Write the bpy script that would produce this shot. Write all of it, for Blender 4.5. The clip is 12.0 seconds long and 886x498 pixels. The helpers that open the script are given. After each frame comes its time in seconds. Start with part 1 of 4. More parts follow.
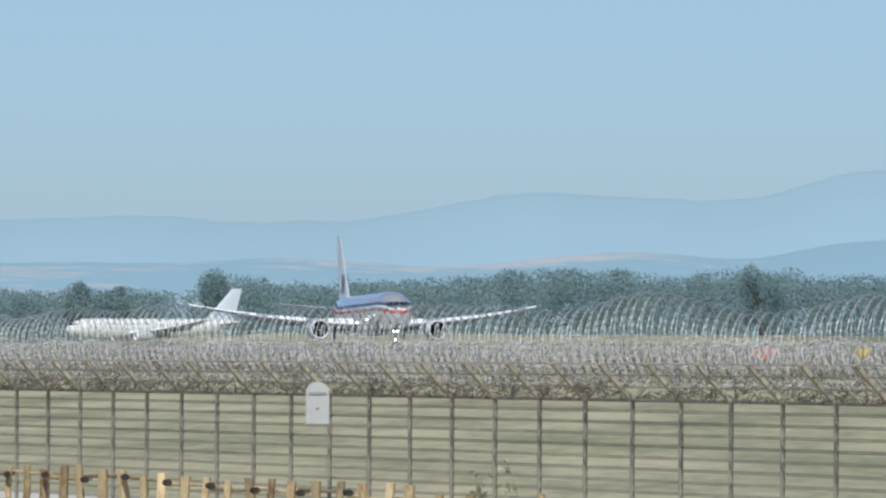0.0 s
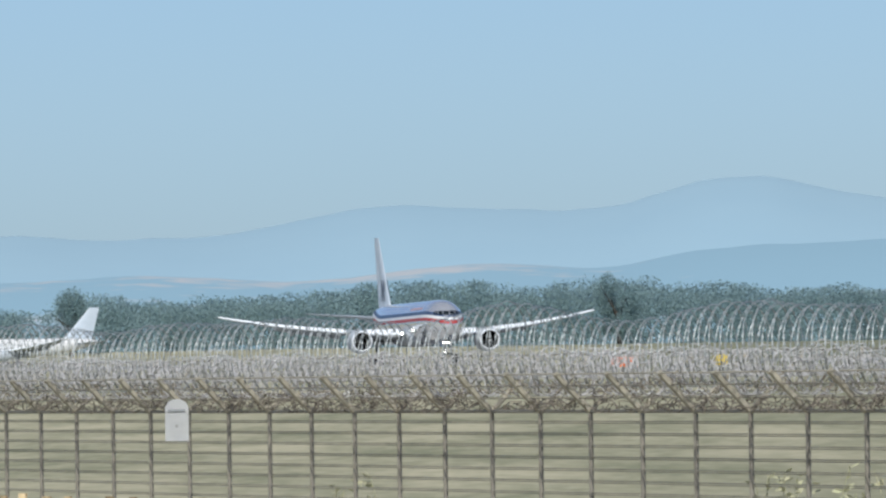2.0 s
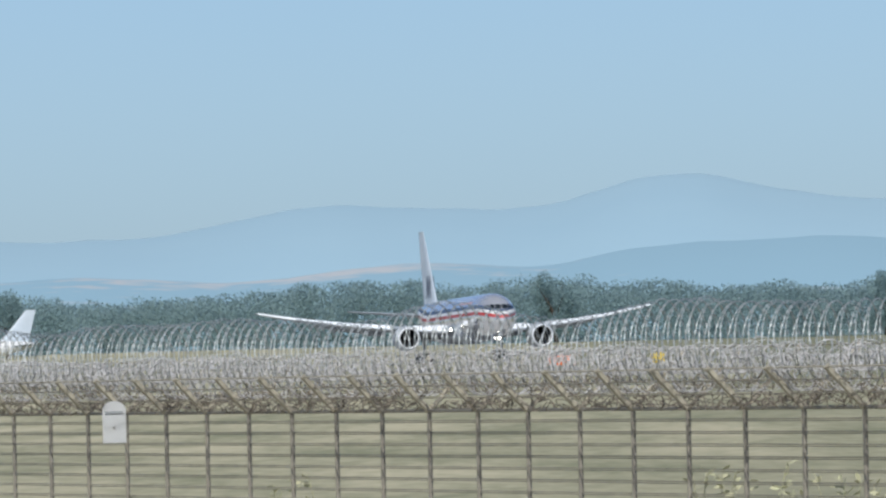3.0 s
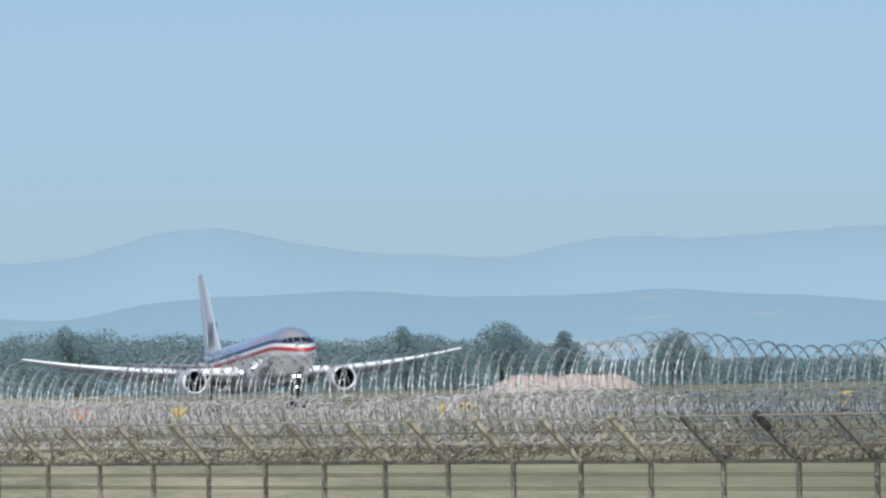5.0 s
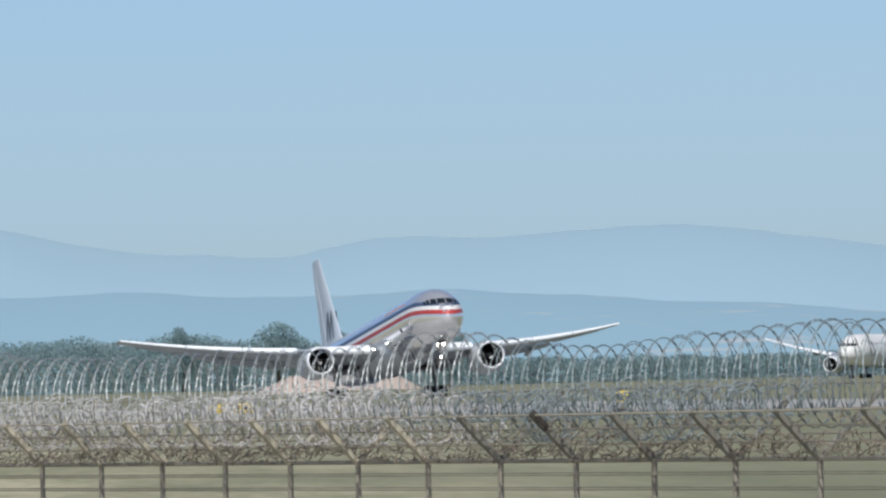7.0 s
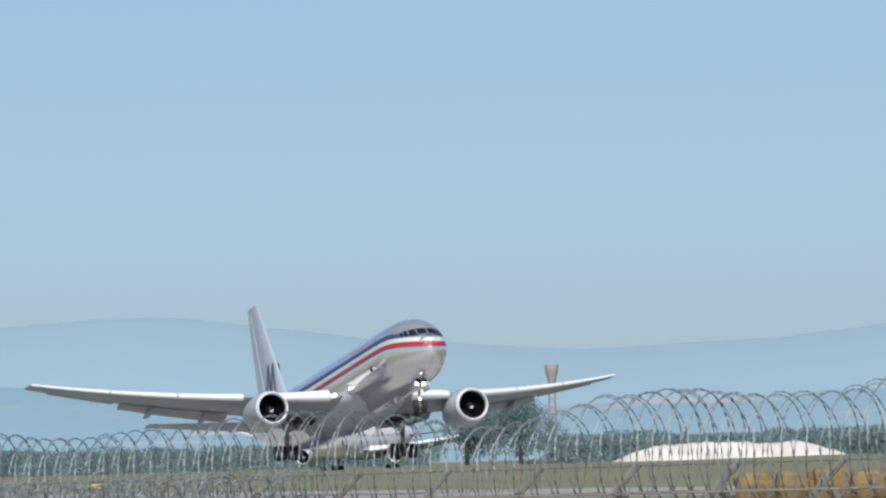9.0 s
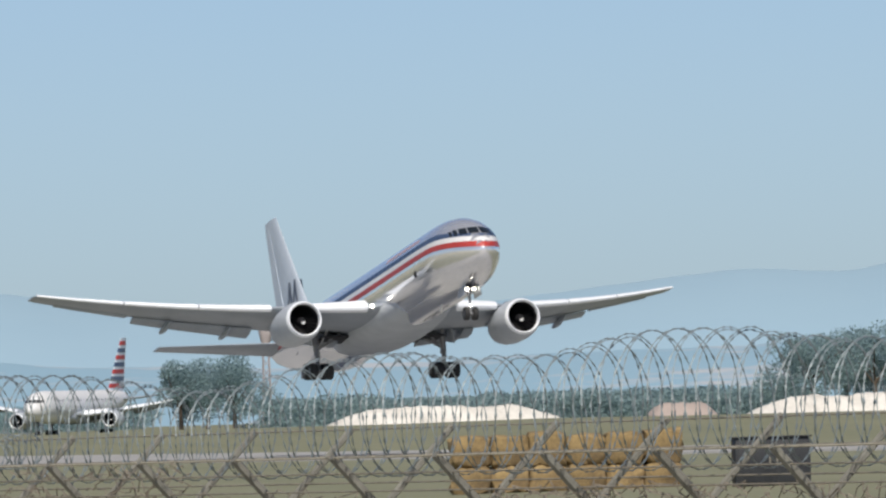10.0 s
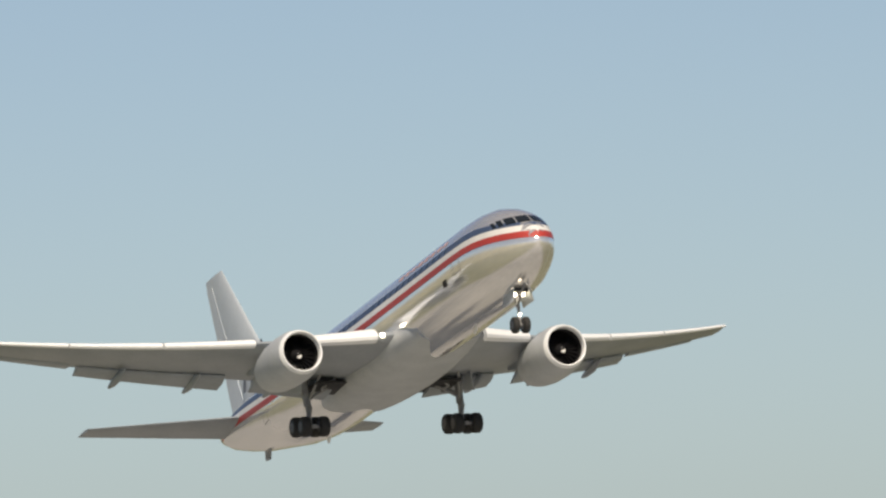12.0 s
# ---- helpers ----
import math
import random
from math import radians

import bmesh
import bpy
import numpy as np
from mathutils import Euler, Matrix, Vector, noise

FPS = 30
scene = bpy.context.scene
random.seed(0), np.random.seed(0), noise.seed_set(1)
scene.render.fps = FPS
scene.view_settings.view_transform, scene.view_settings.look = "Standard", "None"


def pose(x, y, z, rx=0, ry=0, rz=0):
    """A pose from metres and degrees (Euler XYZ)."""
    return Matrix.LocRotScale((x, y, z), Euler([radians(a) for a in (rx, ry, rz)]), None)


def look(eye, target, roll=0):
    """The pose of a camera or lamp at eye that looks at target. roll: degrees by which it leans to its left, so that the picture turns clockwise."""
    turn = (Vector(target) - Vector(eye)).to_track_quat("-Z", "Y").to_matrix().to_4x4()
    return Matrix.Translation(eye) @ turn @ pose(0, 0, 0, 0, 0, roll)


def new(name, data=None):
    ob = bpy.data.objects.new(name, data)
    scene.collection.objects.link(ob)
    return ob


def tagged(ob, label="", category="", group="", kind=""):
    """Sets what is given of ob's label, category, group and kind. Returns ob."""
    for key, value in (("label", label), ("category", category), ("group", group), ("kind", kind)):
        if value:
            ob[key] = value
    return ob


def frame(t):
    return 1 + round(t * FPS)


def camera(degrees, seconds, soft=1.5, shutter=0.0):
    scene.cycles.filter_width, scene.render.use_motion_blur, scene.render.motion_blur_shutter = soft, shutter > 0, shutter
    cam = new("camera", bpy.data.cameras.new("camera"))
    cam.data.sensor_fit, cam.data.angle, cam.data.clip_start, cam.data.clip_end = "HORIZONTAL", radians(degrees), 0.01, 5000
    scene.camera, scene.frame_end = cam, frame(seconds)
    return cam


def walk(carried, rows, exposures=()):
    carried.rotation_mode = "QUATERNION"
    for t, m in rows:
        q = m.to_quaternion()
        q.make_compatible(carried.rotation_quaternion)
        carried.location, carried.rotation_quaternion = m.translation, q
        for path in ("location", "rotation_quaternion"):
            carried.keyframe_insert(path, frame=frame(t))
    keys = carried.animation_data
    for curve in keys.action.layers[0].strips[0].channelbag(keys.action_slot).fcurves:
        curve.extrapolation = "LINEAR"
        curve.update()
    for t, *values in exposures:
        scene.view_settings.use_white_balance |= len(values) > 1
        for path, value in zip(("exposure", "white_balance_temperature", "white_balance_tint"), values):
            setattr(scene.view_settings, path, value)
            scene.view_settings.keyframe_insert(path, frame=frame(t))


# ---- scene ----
EYE = 2.95
RUNWAY_HEADING = -79.72
CAMERA_ROWS = [
    (0.0, -1.0075, 0.4241, 0.256),
    (0.1, -0.8580, 0.4050, 0.228),
    (0.2, -0.8690, 0.4510, 0.200),
    (0.3, -0.9890, 0.4756, 0.172),
    (0.4, -1.1690, 0.2247, 0.145),
    (0.5, -1.1196, 0.1402, 0.117),
    (0.6, -0.9120, 0.1700, 0.119),
    (0.7, -0.7600, -0.0340, 0.121),
    (0.8, -0.6199, 0.1256, 0.124),
    (0.9, -0.5800, 0.2466, -0.050),
    (1.0, -0.5475, 0.2662, -0.218),
    (1.1, -0.6340, 0.2920, -0.285),
    (1.2, -0.4490, 0.2310, -0.350),
    (1.3, -0.4490, 0.3200, -0.420),
    (1.4, -0.4790, 0.3990, -0.485),
    (1.5, -0.4832, 0.4835, -0.551),
    (1.6, -0.5020, 0.5026, -0.612),
    (1.7, -0.5540, 0.4590, -0.674),
    (1.8, -0.5160, 0.4640, -0.735),
    (1.9, -0.4400, 0.4700, -0.797),
    (2.0, -0.3132, 0.4851, -0.858),
    (2.1, -0.1636, 0.4965, -0.928),
    (2.2, 0.0245, 0.4965, -1.000),
    (2.3, 0.1036, 0.5020, -1.070),
    (2.4, 0.1090, 0.4256, -1.140),
    (2.5, -0.0000, 0.3547, -1.210),
    (2.6, -0.0709, 0.3220, -1.240),
    (2.7, -0.0911, 0.3610, -1.265),
    (4.3, 1.0284, 0.6500, -1.438),
    (4.5, 1.2270, 0.7134, -1.387),
    (5.0, 2.3120, 0.6961, -1.060),
    (5.5, 2.1607, 0.6219, -1.146),
    (6.0, 2.5278, 0.5607, -1.240),
    (6.5, 2.7412, 0.5058, -1.204),
    (6.7, 3.0172, 0.6128, -1.232),
    (8.3, 4.5402, 0.7807, -1.246),
    (8.5, 4.8324, 0.8699, -1.293),
    (9.0, 5.9522, 1.0652, -1.488),
    (9.5, 6.6606, 1.0773, -1.628),
    (9.7, 6.6906, 1.0703, -1.604),
    (10.0, 7.3293, 0.8544, -1.599),
    (10.3, 7.9429, 0.9308, -1.606),
    (10.5, 8.2940, 0.9365, -1.499),
    (10.7, 8.7148, 1.0120, -1.562),
    (10.8, 9.0152, 1.2519, -1.717),
    (11.0, 9.3648, 1.3471, -2.272),
    (11.3, 9.7805, 1.4432, -2.486),
    (11.5, 10.5106, 1.6464, -2.000),
    (12.0, 11.5744, 1.9307, -1.900),
]  # seconds, degrees turned to the right, degrees up, lean
PLANE_ROWS = [
    (0.0, -38.11, 1598.17, 1.400, -0.03, 1.00, -79.50, 2.8),
    (0.5, -31.24, 1569.88, 1.470, 0.07, 0.95, -79.53, 2.8),
    (1.0, -24.92, 1539.97, 1.580, 0.30, 0.80, -79.56, 2.8),
    (1.5, -18.63, 1508.55, 1.680, 0.50, 0.65, -79.60, 2.8),
    (2.0, -11.87, 1475.71, 1.640, 0.30, 0.70, -79.64, 2.6),
    (2.5, -5.12, 1441.55, 1.600, 0.05, 0.85, -79.68, 2.4),
    (3.0, 1.94, 1406.15, 1.640, 0.10, 1.12, -79.72, 2.4),
    (3.5, 9.02, 1369.62, 1.680, 0.23, 1.39, -79.77, 2.4),
    (4.0, 16.09, 1332.06, 1.729, 0.35, 1.73, -79.81, 2.4),
    (4.5, 23.18, 1293.55, 1.777, 0.44, 2.34, -79.86, 2.4),
    (5.0, 30.30, 1254.19, 1.827, 0.50, 3.34, -79.91, 2.3),
    (5.5, 37.50, 1214.07, 1.904, 0.67, 4.43, -79.97, 2.0),
    (6.0, 44.74, 1173.30, 2.059, 0.84, 5.24, -80.02, 1.6),
    (6.5, 52.01, 1131.96, 2.302, 1.00, 5.95, -80.08, 1.2),
    (7.0, 59.05, 1090.15, 2.519, 0.82, 6.66, -80.14, 1.1),
    (7.5, 66.16, 1047.98, 2.802, 0.64, 7.32, -80.20, 1.0),
    (8.0, 73.33, 1005.51, 3.144, 0.45, 7.79, -80.26, 0.92),
    (8.5, 80.57, 962.87, 3.554, 0.20, 8.08, -80.33, 0.85),
    (9.0, 87.84, 920.13, 4.355, -0.35, 8.35, -80.39, 0.69),
    (9.5, 95.18, 877.40, 5.481, -1.05, 8.74, -80.46, 0.52),
    (10.0, 102.68, 834.77, 6.813, -0.60, 9.34, -80.53, 0.30),
    (10.5, 110.27, 792.33, 8.470, 0.10, 10.14, -80.60, 0.15),
    (11.0, 117.69, 750.19, 10.644, -0.70, 10.93, -80.68, 0.1),
    (11.5, 125.39, 708.43, 13.017, -0.91, 11.78, -80.76, 0.05),
    (12.0, 132.92, 667.15, 15.705, -0.13, 12.61, -80.83, 0.05),
]  # seconds, x, y, height of the wheels' level, bank, nose up, heading, droop of the wings

cam = camera(4.276, 12.0, soft=2.4)


def aim(turn, up, lean):
    a, e = radians(turn), radians(up)
    eye = Vector((0, 0, EYE))
    way = Vector((math.sin(a) * math.cos(e), math.cos(a) * math.cos(e), math.sin(e)))
    return look(eye, eye + way * 100, lean)


walk(cam, [(t, aim(turn, up, lean)) for t, turn, up, lean in CAMERA_ROWS],
     exposures=[(0.0, 0.0, 6500, 6), (4.5, 0.0, 6500, 8), (8.5, 0.0, 6700, 9), (9.5, 0.0, 6800, 10), (10.5, 0.0, 7300, 11), (11.5, 0.0, 7750, 10), (12.0, 0.0, 8600, 11)])

# ---- light ----
SUN_UP, SUN_TURN = 47, 186  # degrees up, degrees clockwise from +y
world = bpy.data.worlds.new("sky")
scene.world = world
world.use_nodes = True
wn = world.node_tree.nodes
sky = wn.new("ShaderNodeTexSky")
sky.sky_type, sky.sun_disc = "NISHITA", False
sky.sun_elevation, sky.sun_rotation = radians(SUN_UP), radians(SUN_TURN)
sky.air_density, sky.dust_density, sky.ozone_density = 0.5, 0.5, 5.0
wn["Background"].inputs["Strength"].default_value = 0.098
world.node_tree.links.new(sky.outputs[0], wn["Background"].inputs[0])
sun = new("sun", bpy.data.lights.new("sun", "SUN"))
sun.data.energy, sun.data.angle, sun.data.color = 4.0, radians(0.5), (1, 0.98, 0.955)
a, e = radians(SUN_TURN), radians(SUN_UP)
sun.matrix_world = look(Vector((math.sin(a) * math.cos(e), math.cos(a) * math.cos(e), math.sin(e))) * 300, (0, 0, 0))


# ---- materials ----
def material(name, colour, rough=0.6, metal=0.0, second=None, scale=4.0, detail=None, bump=0.0, bump_scale=None,
             spread=(0.35, 0.65), glow=0.0, island=0.0, space="Object", stretch=None, chance=0.0):
    """A surface with two colours mixed by noise at two scales, fine relief, and some chance variation between pieces."""
    m = bpy.data.materials.new(name)
    m.use_nodes = True
    nodes, links = m.node_tree.nodes, m.node_tree.links
    b = nodes["Principled BSDF"]
    b.inputs["Base Color"].default_value = (*colour, 1)
    b.inputs["Roughness"].default_value = rough
    b.inputs["Metallic"].default_value = metal
    co = nodes.new("ShaderNodeTexCoord")
    out = co.outputs[space]
    if stretch:
        mp = nodes.new("ShaderNodeMapping")
        mp.inputs["Scale"].default_value = stretch
        links.new(out, mp.inputs[0])
        out = mp.outputs[0]
    last = None
    if second:
        n1, n2 = nodes.new("ShaderNodeTexNoise"), nodes.new("ShaderNodeTexNoise")
        n1.inputs["Scale"].default_value, n1.inputs["Detail"].default_value = scale, 5
        n2.inputs["Scale"].default_value, n2.inputs["Detail"].default_value = scale * 9, 3
        mixn = nodes.new("ShaderNodeMath")
        mixn.operation = "MULTIPLY_ADD"
        links.new(out, n1.inputs[0])
        links.new(out, n2.inputs[0])
        mixn.inputs[1].default_value = 0.35
        links.new(n2.outputs[0], mixn.inputs[0])
        sub = nodes.new("ShaderNodeMath")
        sub.operation = "MULTIPLY"
        sub.inputs[1].default_value = 0.65
        links.new(n1.outputs[0], sub.inputs[0])
        links.new(sub.outputs[0], mixn.inputs[2])
        ramp = nodes.new("ShaderNodeMapRange")
        ramp.inputs["From Min"].default_value, ramp.inputs["From Max"].default_value = spread
        links.new(mixn.outputs[0], ramp.inputs[0])
        mix = nodes.new("ShaderNodeMix")
        mix.data_type = "RGBA"
        mix.inputs["A"].default_value, mix.inputs["B"].default_value = (*colour, 1), (*second, 1)
        links.new(ramp.outputs[0], mix.inputs["Factor"])
        last = mix.outputs["Result"]
    if island:
        geo, hsv = nodes.new("ShaderNodeNewGeometry"), nodes.new("ShaderNodeHueSaturation")
        rng = nodes.new("ShaderNodeMapRange")
        rng.inputs["To Min"].default_value, rng.inputs["To Max"].default_value = 1 - island, 1 + island
        links.new(geo.outputs["Random Per Island"], rng.inputs[0])
        links.new(rng.outputs[0], hsv.inputs["Value"])
        if last:
            links.new(last, hsv.inputs["Color"])
        else:
            hsv.inputs["Color"].default_value = (*colour, 1)
        last = hsv.outputs[0]
    if chance:
        info, hsv = nodes.new("ShaderNodeObjectInfo"), nodes.new("ShaderNodeHueSaturation")
        rng = nodes.new("ShaderNodeMapRange")
        rng.inputs["To Min"].default_value, rng.inputs["To Max"].default_value = 1 - chance, 1 + chance * 0.5
        links.new(info.outputs["Random"], rng.inputs[0])
        links.new(rng.outputs[0], hsv.inputs["Value"])
        links.new(last, hsv.inputs["Color"])
        last = hsv.outputs[0]
    if last:
        links.new(last, b.inputs["Base Color"])
    # Emission: real for lamps; on the ridges it only lifts their painted haze.
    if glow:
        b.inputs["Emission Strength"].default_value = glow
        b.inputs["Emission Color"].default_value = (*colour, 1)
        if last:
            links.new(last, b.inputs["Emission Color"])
    if bump:
        nb, bp = nodes.new("ShaderNodeTexNoise"), nodes.new("ShaderNodeBump")
        nb.inputs["Scale"].default_value, nb.inputs["Detail"].default_value = bump_scale or scale * 6, 4
        bp.inputs["Strength"].default_value = bump
        links.new(out, nb.inputs[0])
        links.new(nb.outputs[0], bp.inputs["Height"])
        links.new(bp.outputs[0], b.inputs["Normal"])
    return m


GRASS = material("dry grass", (0.45, 0.41, 0.275), 0.95, second=(0.22, 0.22, 0.13), spread=(0.38, 0.62), stretch=(1, 0.10, 1), scale=0.20, bump=0.4, bump_scale=3)


def fresher_grass(m):
    """Mixes in broad patches of darker, greener grass."""
    nodes, links = m.node_tree.nodes, m.node_tree.links
    b = nodes["Principled BSDF"]
    dry = b.inputs["Base Color"].links[0].from_socket
    co, n, rng, mix = nodes.new("ShaderNodeTexCoord"), nodes.new("ShaderNodeTexNoise"), nodes.new("ShaderNodeMapRange"), nodes.new("ShaderNodeMix")
    mp, cut, add = nodes.new("ShaderNodeMapping"), nodes.new("ShaderNodeSeparateXYZ"), nodes.new("ShaderNodeMath")
    mp.inputs["Scale"].default_value = (0.05, 0.012, 1)
    links.new(co.outputs["Object"], mp.inputs[0])
    links.new(mp.outputs[0], n.inputs[0])
    n.inputs["Scale"].default_value, n.inputs["Detail"].default_value = 1.0, 4
    links.new(co.outputs["Object"], cut.inputs[0])
    add.operation = "MULTIPLY_ADD"
    add.inputs[1].default_value = 70
    links.new(n.outputs[0], add.inputs[0])
    links.new(cut.outputs["X"], add.inputs[2])
    rng.inputs["From Min"].default_value, rng.inputs["From Max"].default_value = 35, 70
    links.new(add.outputs[0], rng.inputs[0])
    mix.data_type = "RGBA"
    mix.inputs["B"].default_value = (0.175, 0.18, 0.105, 1)
    share = nodes.new("ShaderNodeMath")
    share.operation = "MULTIPLY"
    share.inputs[1].default_value = 0.85
    links.new(rng.outputs[0], share.inputs[0])
    links.new(share.outputs[0], mix.inputs["Factor"])
    links.new(dry, mix.inputs["A"])
    links.new(mix.outputs["Result"], b.inputs["Base Color"])


fresher_grass(GRASS)
CONCRETE = material("worn grey runway concrete", (0.40, 0.39, 0.37), 0.85, second=(0.30, 0.295, 0.28), scale=0.08)
# Distance haze is put into the ridges' blue colours and slight glow.
HILL_FAR = material("far ridge with haze in its colour", (0.275, 0.410, 0.500), 1.0, second=(0.288, 0.422, 0.507), scale=0.003, glow=0.05)
HILL_NEAR = material("slopes with fields, haze in their colour", (0.242, 0.385, 0.475), 1.0, second=(0.42, 0.44, 0.46), scale=0.007, glow=0.05, spread=(0.53, 0.62), stretch=(1, 1, 8))
ALUMINIUM = material("polished bare aluminium", (0.93, 0.93, 0.94), 0.14, 0.68, second=(0.80, 0.81, 0.83), scale=0.5, spread=(0.40, 0.64), bump=0.06, bump_scale=0.6, stretch=(0.13, 1.5, 1.5))
FIN_GREY = material("pale grey fin paint", (0.64, 0.71, 0.78), 0.45, second=(0.56, 0.63, 0.70), scale=0.5)
# Glare on the crown is put into this colour by paling the red.
TITLE_RED = material("red lettering paint paled by glare", (0.66, 0.45, 0.46), 0.5, second=(0.58, 0.38, 0.39), scale=1.0)
LIGHT_GREY = material("light grey wing paint", (0.34, 0.375, 0.415), 0.45, second=(0.27, 0.305, 0.34), scale=0.5)
PALE_GREY = material("pale grey cowl paint", (0.52, 0.555, 0.59), 0.55, second=(0.43, 0.465, 0.50), scale=0.7)
SLAT_METAL = material("bright leading edge metal", (0.90, 0.93, 0.96), 0.4, 0.0, second=(0.84, 0.87, 0.90), scale=1.0)
WHITE = material("white paint", (0.80, 0.80, 0.79), 0.4, second=(0.72, 0.72, 0.71), scale=1.0)
BLUE = material("navy blue paint", (0.05, 0.085, 0.16), 0.45, second=(0.065, 0.10, 0.18), scale=1.0)
RED = material("red paint", (0.50, 0.06, 0.05), 0.5, second=(0.44, 0.05, 0.045), scale=1.0)
TAIL_MARK = material("muted slate blue paint", (0.20, 0.25, 0.34), 0.5, second=(0.26, 0.30, 0.38), scale=1.0)
DARK_GLASS = material("dark cockpit glass", (0.015, 0.02, 0.025), 0.08, second=(0.02, 0.025, 0.03), scale=2)
DARK = material("dark recess", (0.02, 0.02, 0.022), 0.7, second=(0.03, 0.03, 0.03), scale=3)
FAN = material("dark fan blades", (0.03, 0.03, 0.035), 0.35, 0.6, second=(0.05, 0.05, 0.055), scale=3)
RUBBER = material("black tyre rubber", (0.018, 0.018, 0.018), 0.8, second=(0.03, 0.03, 0.03), scale=5)
GEAR = material("grey gear paint", (0.32, 0.33, 0.34), 0.45, second=(0.22, 0.22, 0.23), scale=3)
LAMP = material("lit landing light", (1.0, 0.97, 0.88), 0.3, glow=14)
GALVANISED = material("weathered galvanised steel", (0.30, 0.275, 0.225), 0.6, 0.2, second=(0.20, 0.185, 0.155), scale=2)
POST_STEEL = material("dull brown-grey post steel", (0.31, 0.28, 0.225), 0.7, 0.1, second=(0.20, 0.18, 0.15), scale=5)
RUST = material("dark rusted steel", (0.035, 0.03, 0.026), 0.8, second=(0.06, 0.05, 0.04), scale=8)
RAZOR = material("pale grey razor wire", (0.48, 0.51, 0.515), 0.5, 0.2, second=(0.25, 0.275, 0.28), scale=1.2)
DULL_RAZOR = material("dull weathered razor wire", (0.27, 0.32, 0.335), 0.6, 0.2, second=(0.16, 0.19, 0.20), scale=1.2)
PALE_WIRE = material("pale dusty wire", (0.62, 0.605, 0.60), 0.6, 0.1, second=(0.40, 0.39, 0.385), scale=2)
# This brown also carries the shadow band just above the rail.
DARK_WIRE = material("brown wire darkened as shade", (0.25, 0.215, 0.17), 0.8, second=(0.13, 0.11, 0.085), scale=3)
PALING = material("sun-bleached split wood", (0.58, 0.45, 0.265), 0.85, second=(0.24, 0.15, 0.075), scale=2.2, bump=0.5, stretch=(1, 1, 0.5), spread=(0.45, 0.66), chance=0.5)
SIGN_ORANGE = material("orange sign face", (0.85, 0.20, 0.04), 0.5, second=(0.75, 0.17, 0.04), scale=2)
SIGN_YELLOW = material("yellow sign face", (0.80, 0.58, 0.04), 0.5, second=(0.70, 0.50, 0.04), scale=2)
# Leaf colour is paler and bluer than real leaves: distance haze is mixed in.
HAZED_LEAF = material("foliage with haze in its colour", (0.29, 0.405, 0.42), 0.9, second=(0.25, 0.36, 0.365), scale=0.2, island=0.08)
leaf_nodes = HAZED_LEAF.node_tree
thin, blend = leaf_nodes.nodes.new("ShaderNodeBsdfTranslucent"), leaf_nodes.nodes.new("ShaderNodeMixShader")
leaf_colour = leaf_nodes.nodes["Principled BSDF"].inputs["Base Color"].links[0].from_socket
leaf_nodes.links.new(leaf_colour, thin.inputs["Color"])
blend.inputs["Fac"].default_value = 0.5
leaf_nodes.links.new(leaf_nodes.nodes["Principled BSDF"].outputs[0], blend.inputs[1])
leaf_nodes.links.new(thin.outputs[0], blend.inputs[2])
leaf_nodes.links.new(blend.outputs[0], leaf_nodes.nodes["Material Output"].inputs["Surface"])
BARK = material("grey-brown bark", (0.12, 0.09, 0.07), 0.9, second=(0.07, 0.055, 0.04), scale=2, bump=0.5)
CHALK = material("pale chalky rubble", (0.78, 0.75, 0.68), 0.9, second=(0.56, 0.53, 0.47), scale=0.35, bump=0.8, bump_scale=1.2)
EARTH = material("reddish earth", (0.44, 0.36, 0.315), 0.95, second=(0.36, 0.30, 0.265), scale=0.3, bump=0.8, bump_scale=1.0)
STRAW = material("weathered straw", (0.37, 0.26, 0.115), 0.95, second=(0.13, 0.09, 0.05), scale=1.2, bump=1.0, bump_scale=8, island=0.25)
TRACK = material("pale gravel", (0.62, 0.58, 0.52), 0.95, second=(0.48, 0.44, 0.39), scale=0.6, bump=0.6, bump_scale=6)
WEED = material("pale green weeds", (0.44, 0.45, 0.27), 0.9, second=(0.52, 0.48, 0.32), scale=3)
ROAD = material("pale chalk gravel", (0.62, 0.58, 0.52), 0.95, second=(0.48, 0.44, 0.385), scale=0.5, bump=0.5, bump_scale=6)
TAR = material("black tarred wood", (0.02, 0.018, 0.016), 0.8, second=(0.04, 0.032, 0.026), scale=6)
DULL_ARM = material("dull grey-brown arm steel", (0.215, 0.21, 0.18), 0.8, second=(0.13, 0.125, 0.105), scale=5)
ARM = material("weathered tan arm steel", (0.46, 0.42, 0.33), 0.7, 0.1, second=(0.31, 0.28, 0.22), scale=5)
# Tower steel is lightened so its colour carries the haze before it.
TOWER = material("brownish tower steel paled by haze", (0.42, 0.37, 0.36), 0.8, second=(0.34, 0.30, 0.30), scale=0.5)
CABINET = material("dark grey cabinet paint", (0.018, 0.020, 0.024), 0.6, second=(0.035, 0.038, 0.042), scale=1.5)


# ---- building helpers ----
def mesh_object(name, bm, mat, parent=None, label="", smooth=True):
    me = bpy.data.meshes.new(name)
    bm.normal_update()
    bm.to_mesh(me)
    bm.free()
    me.materials.append(mat)
    if smooth:
        me.polygons.foreach_set("use_smooth", [True] * len(me.polygons))
        me.set_sharp_from_angle(angle=radians(38))
    ob = new(name, me)
    if parent:
        ob.parent = parent
    if label:
        tagged(ob, label)
    return ob


def part(name, bm, mat, parent, label="", smooth=True):
    return mesh_object(name, bm, mat, parent, label, smooth)


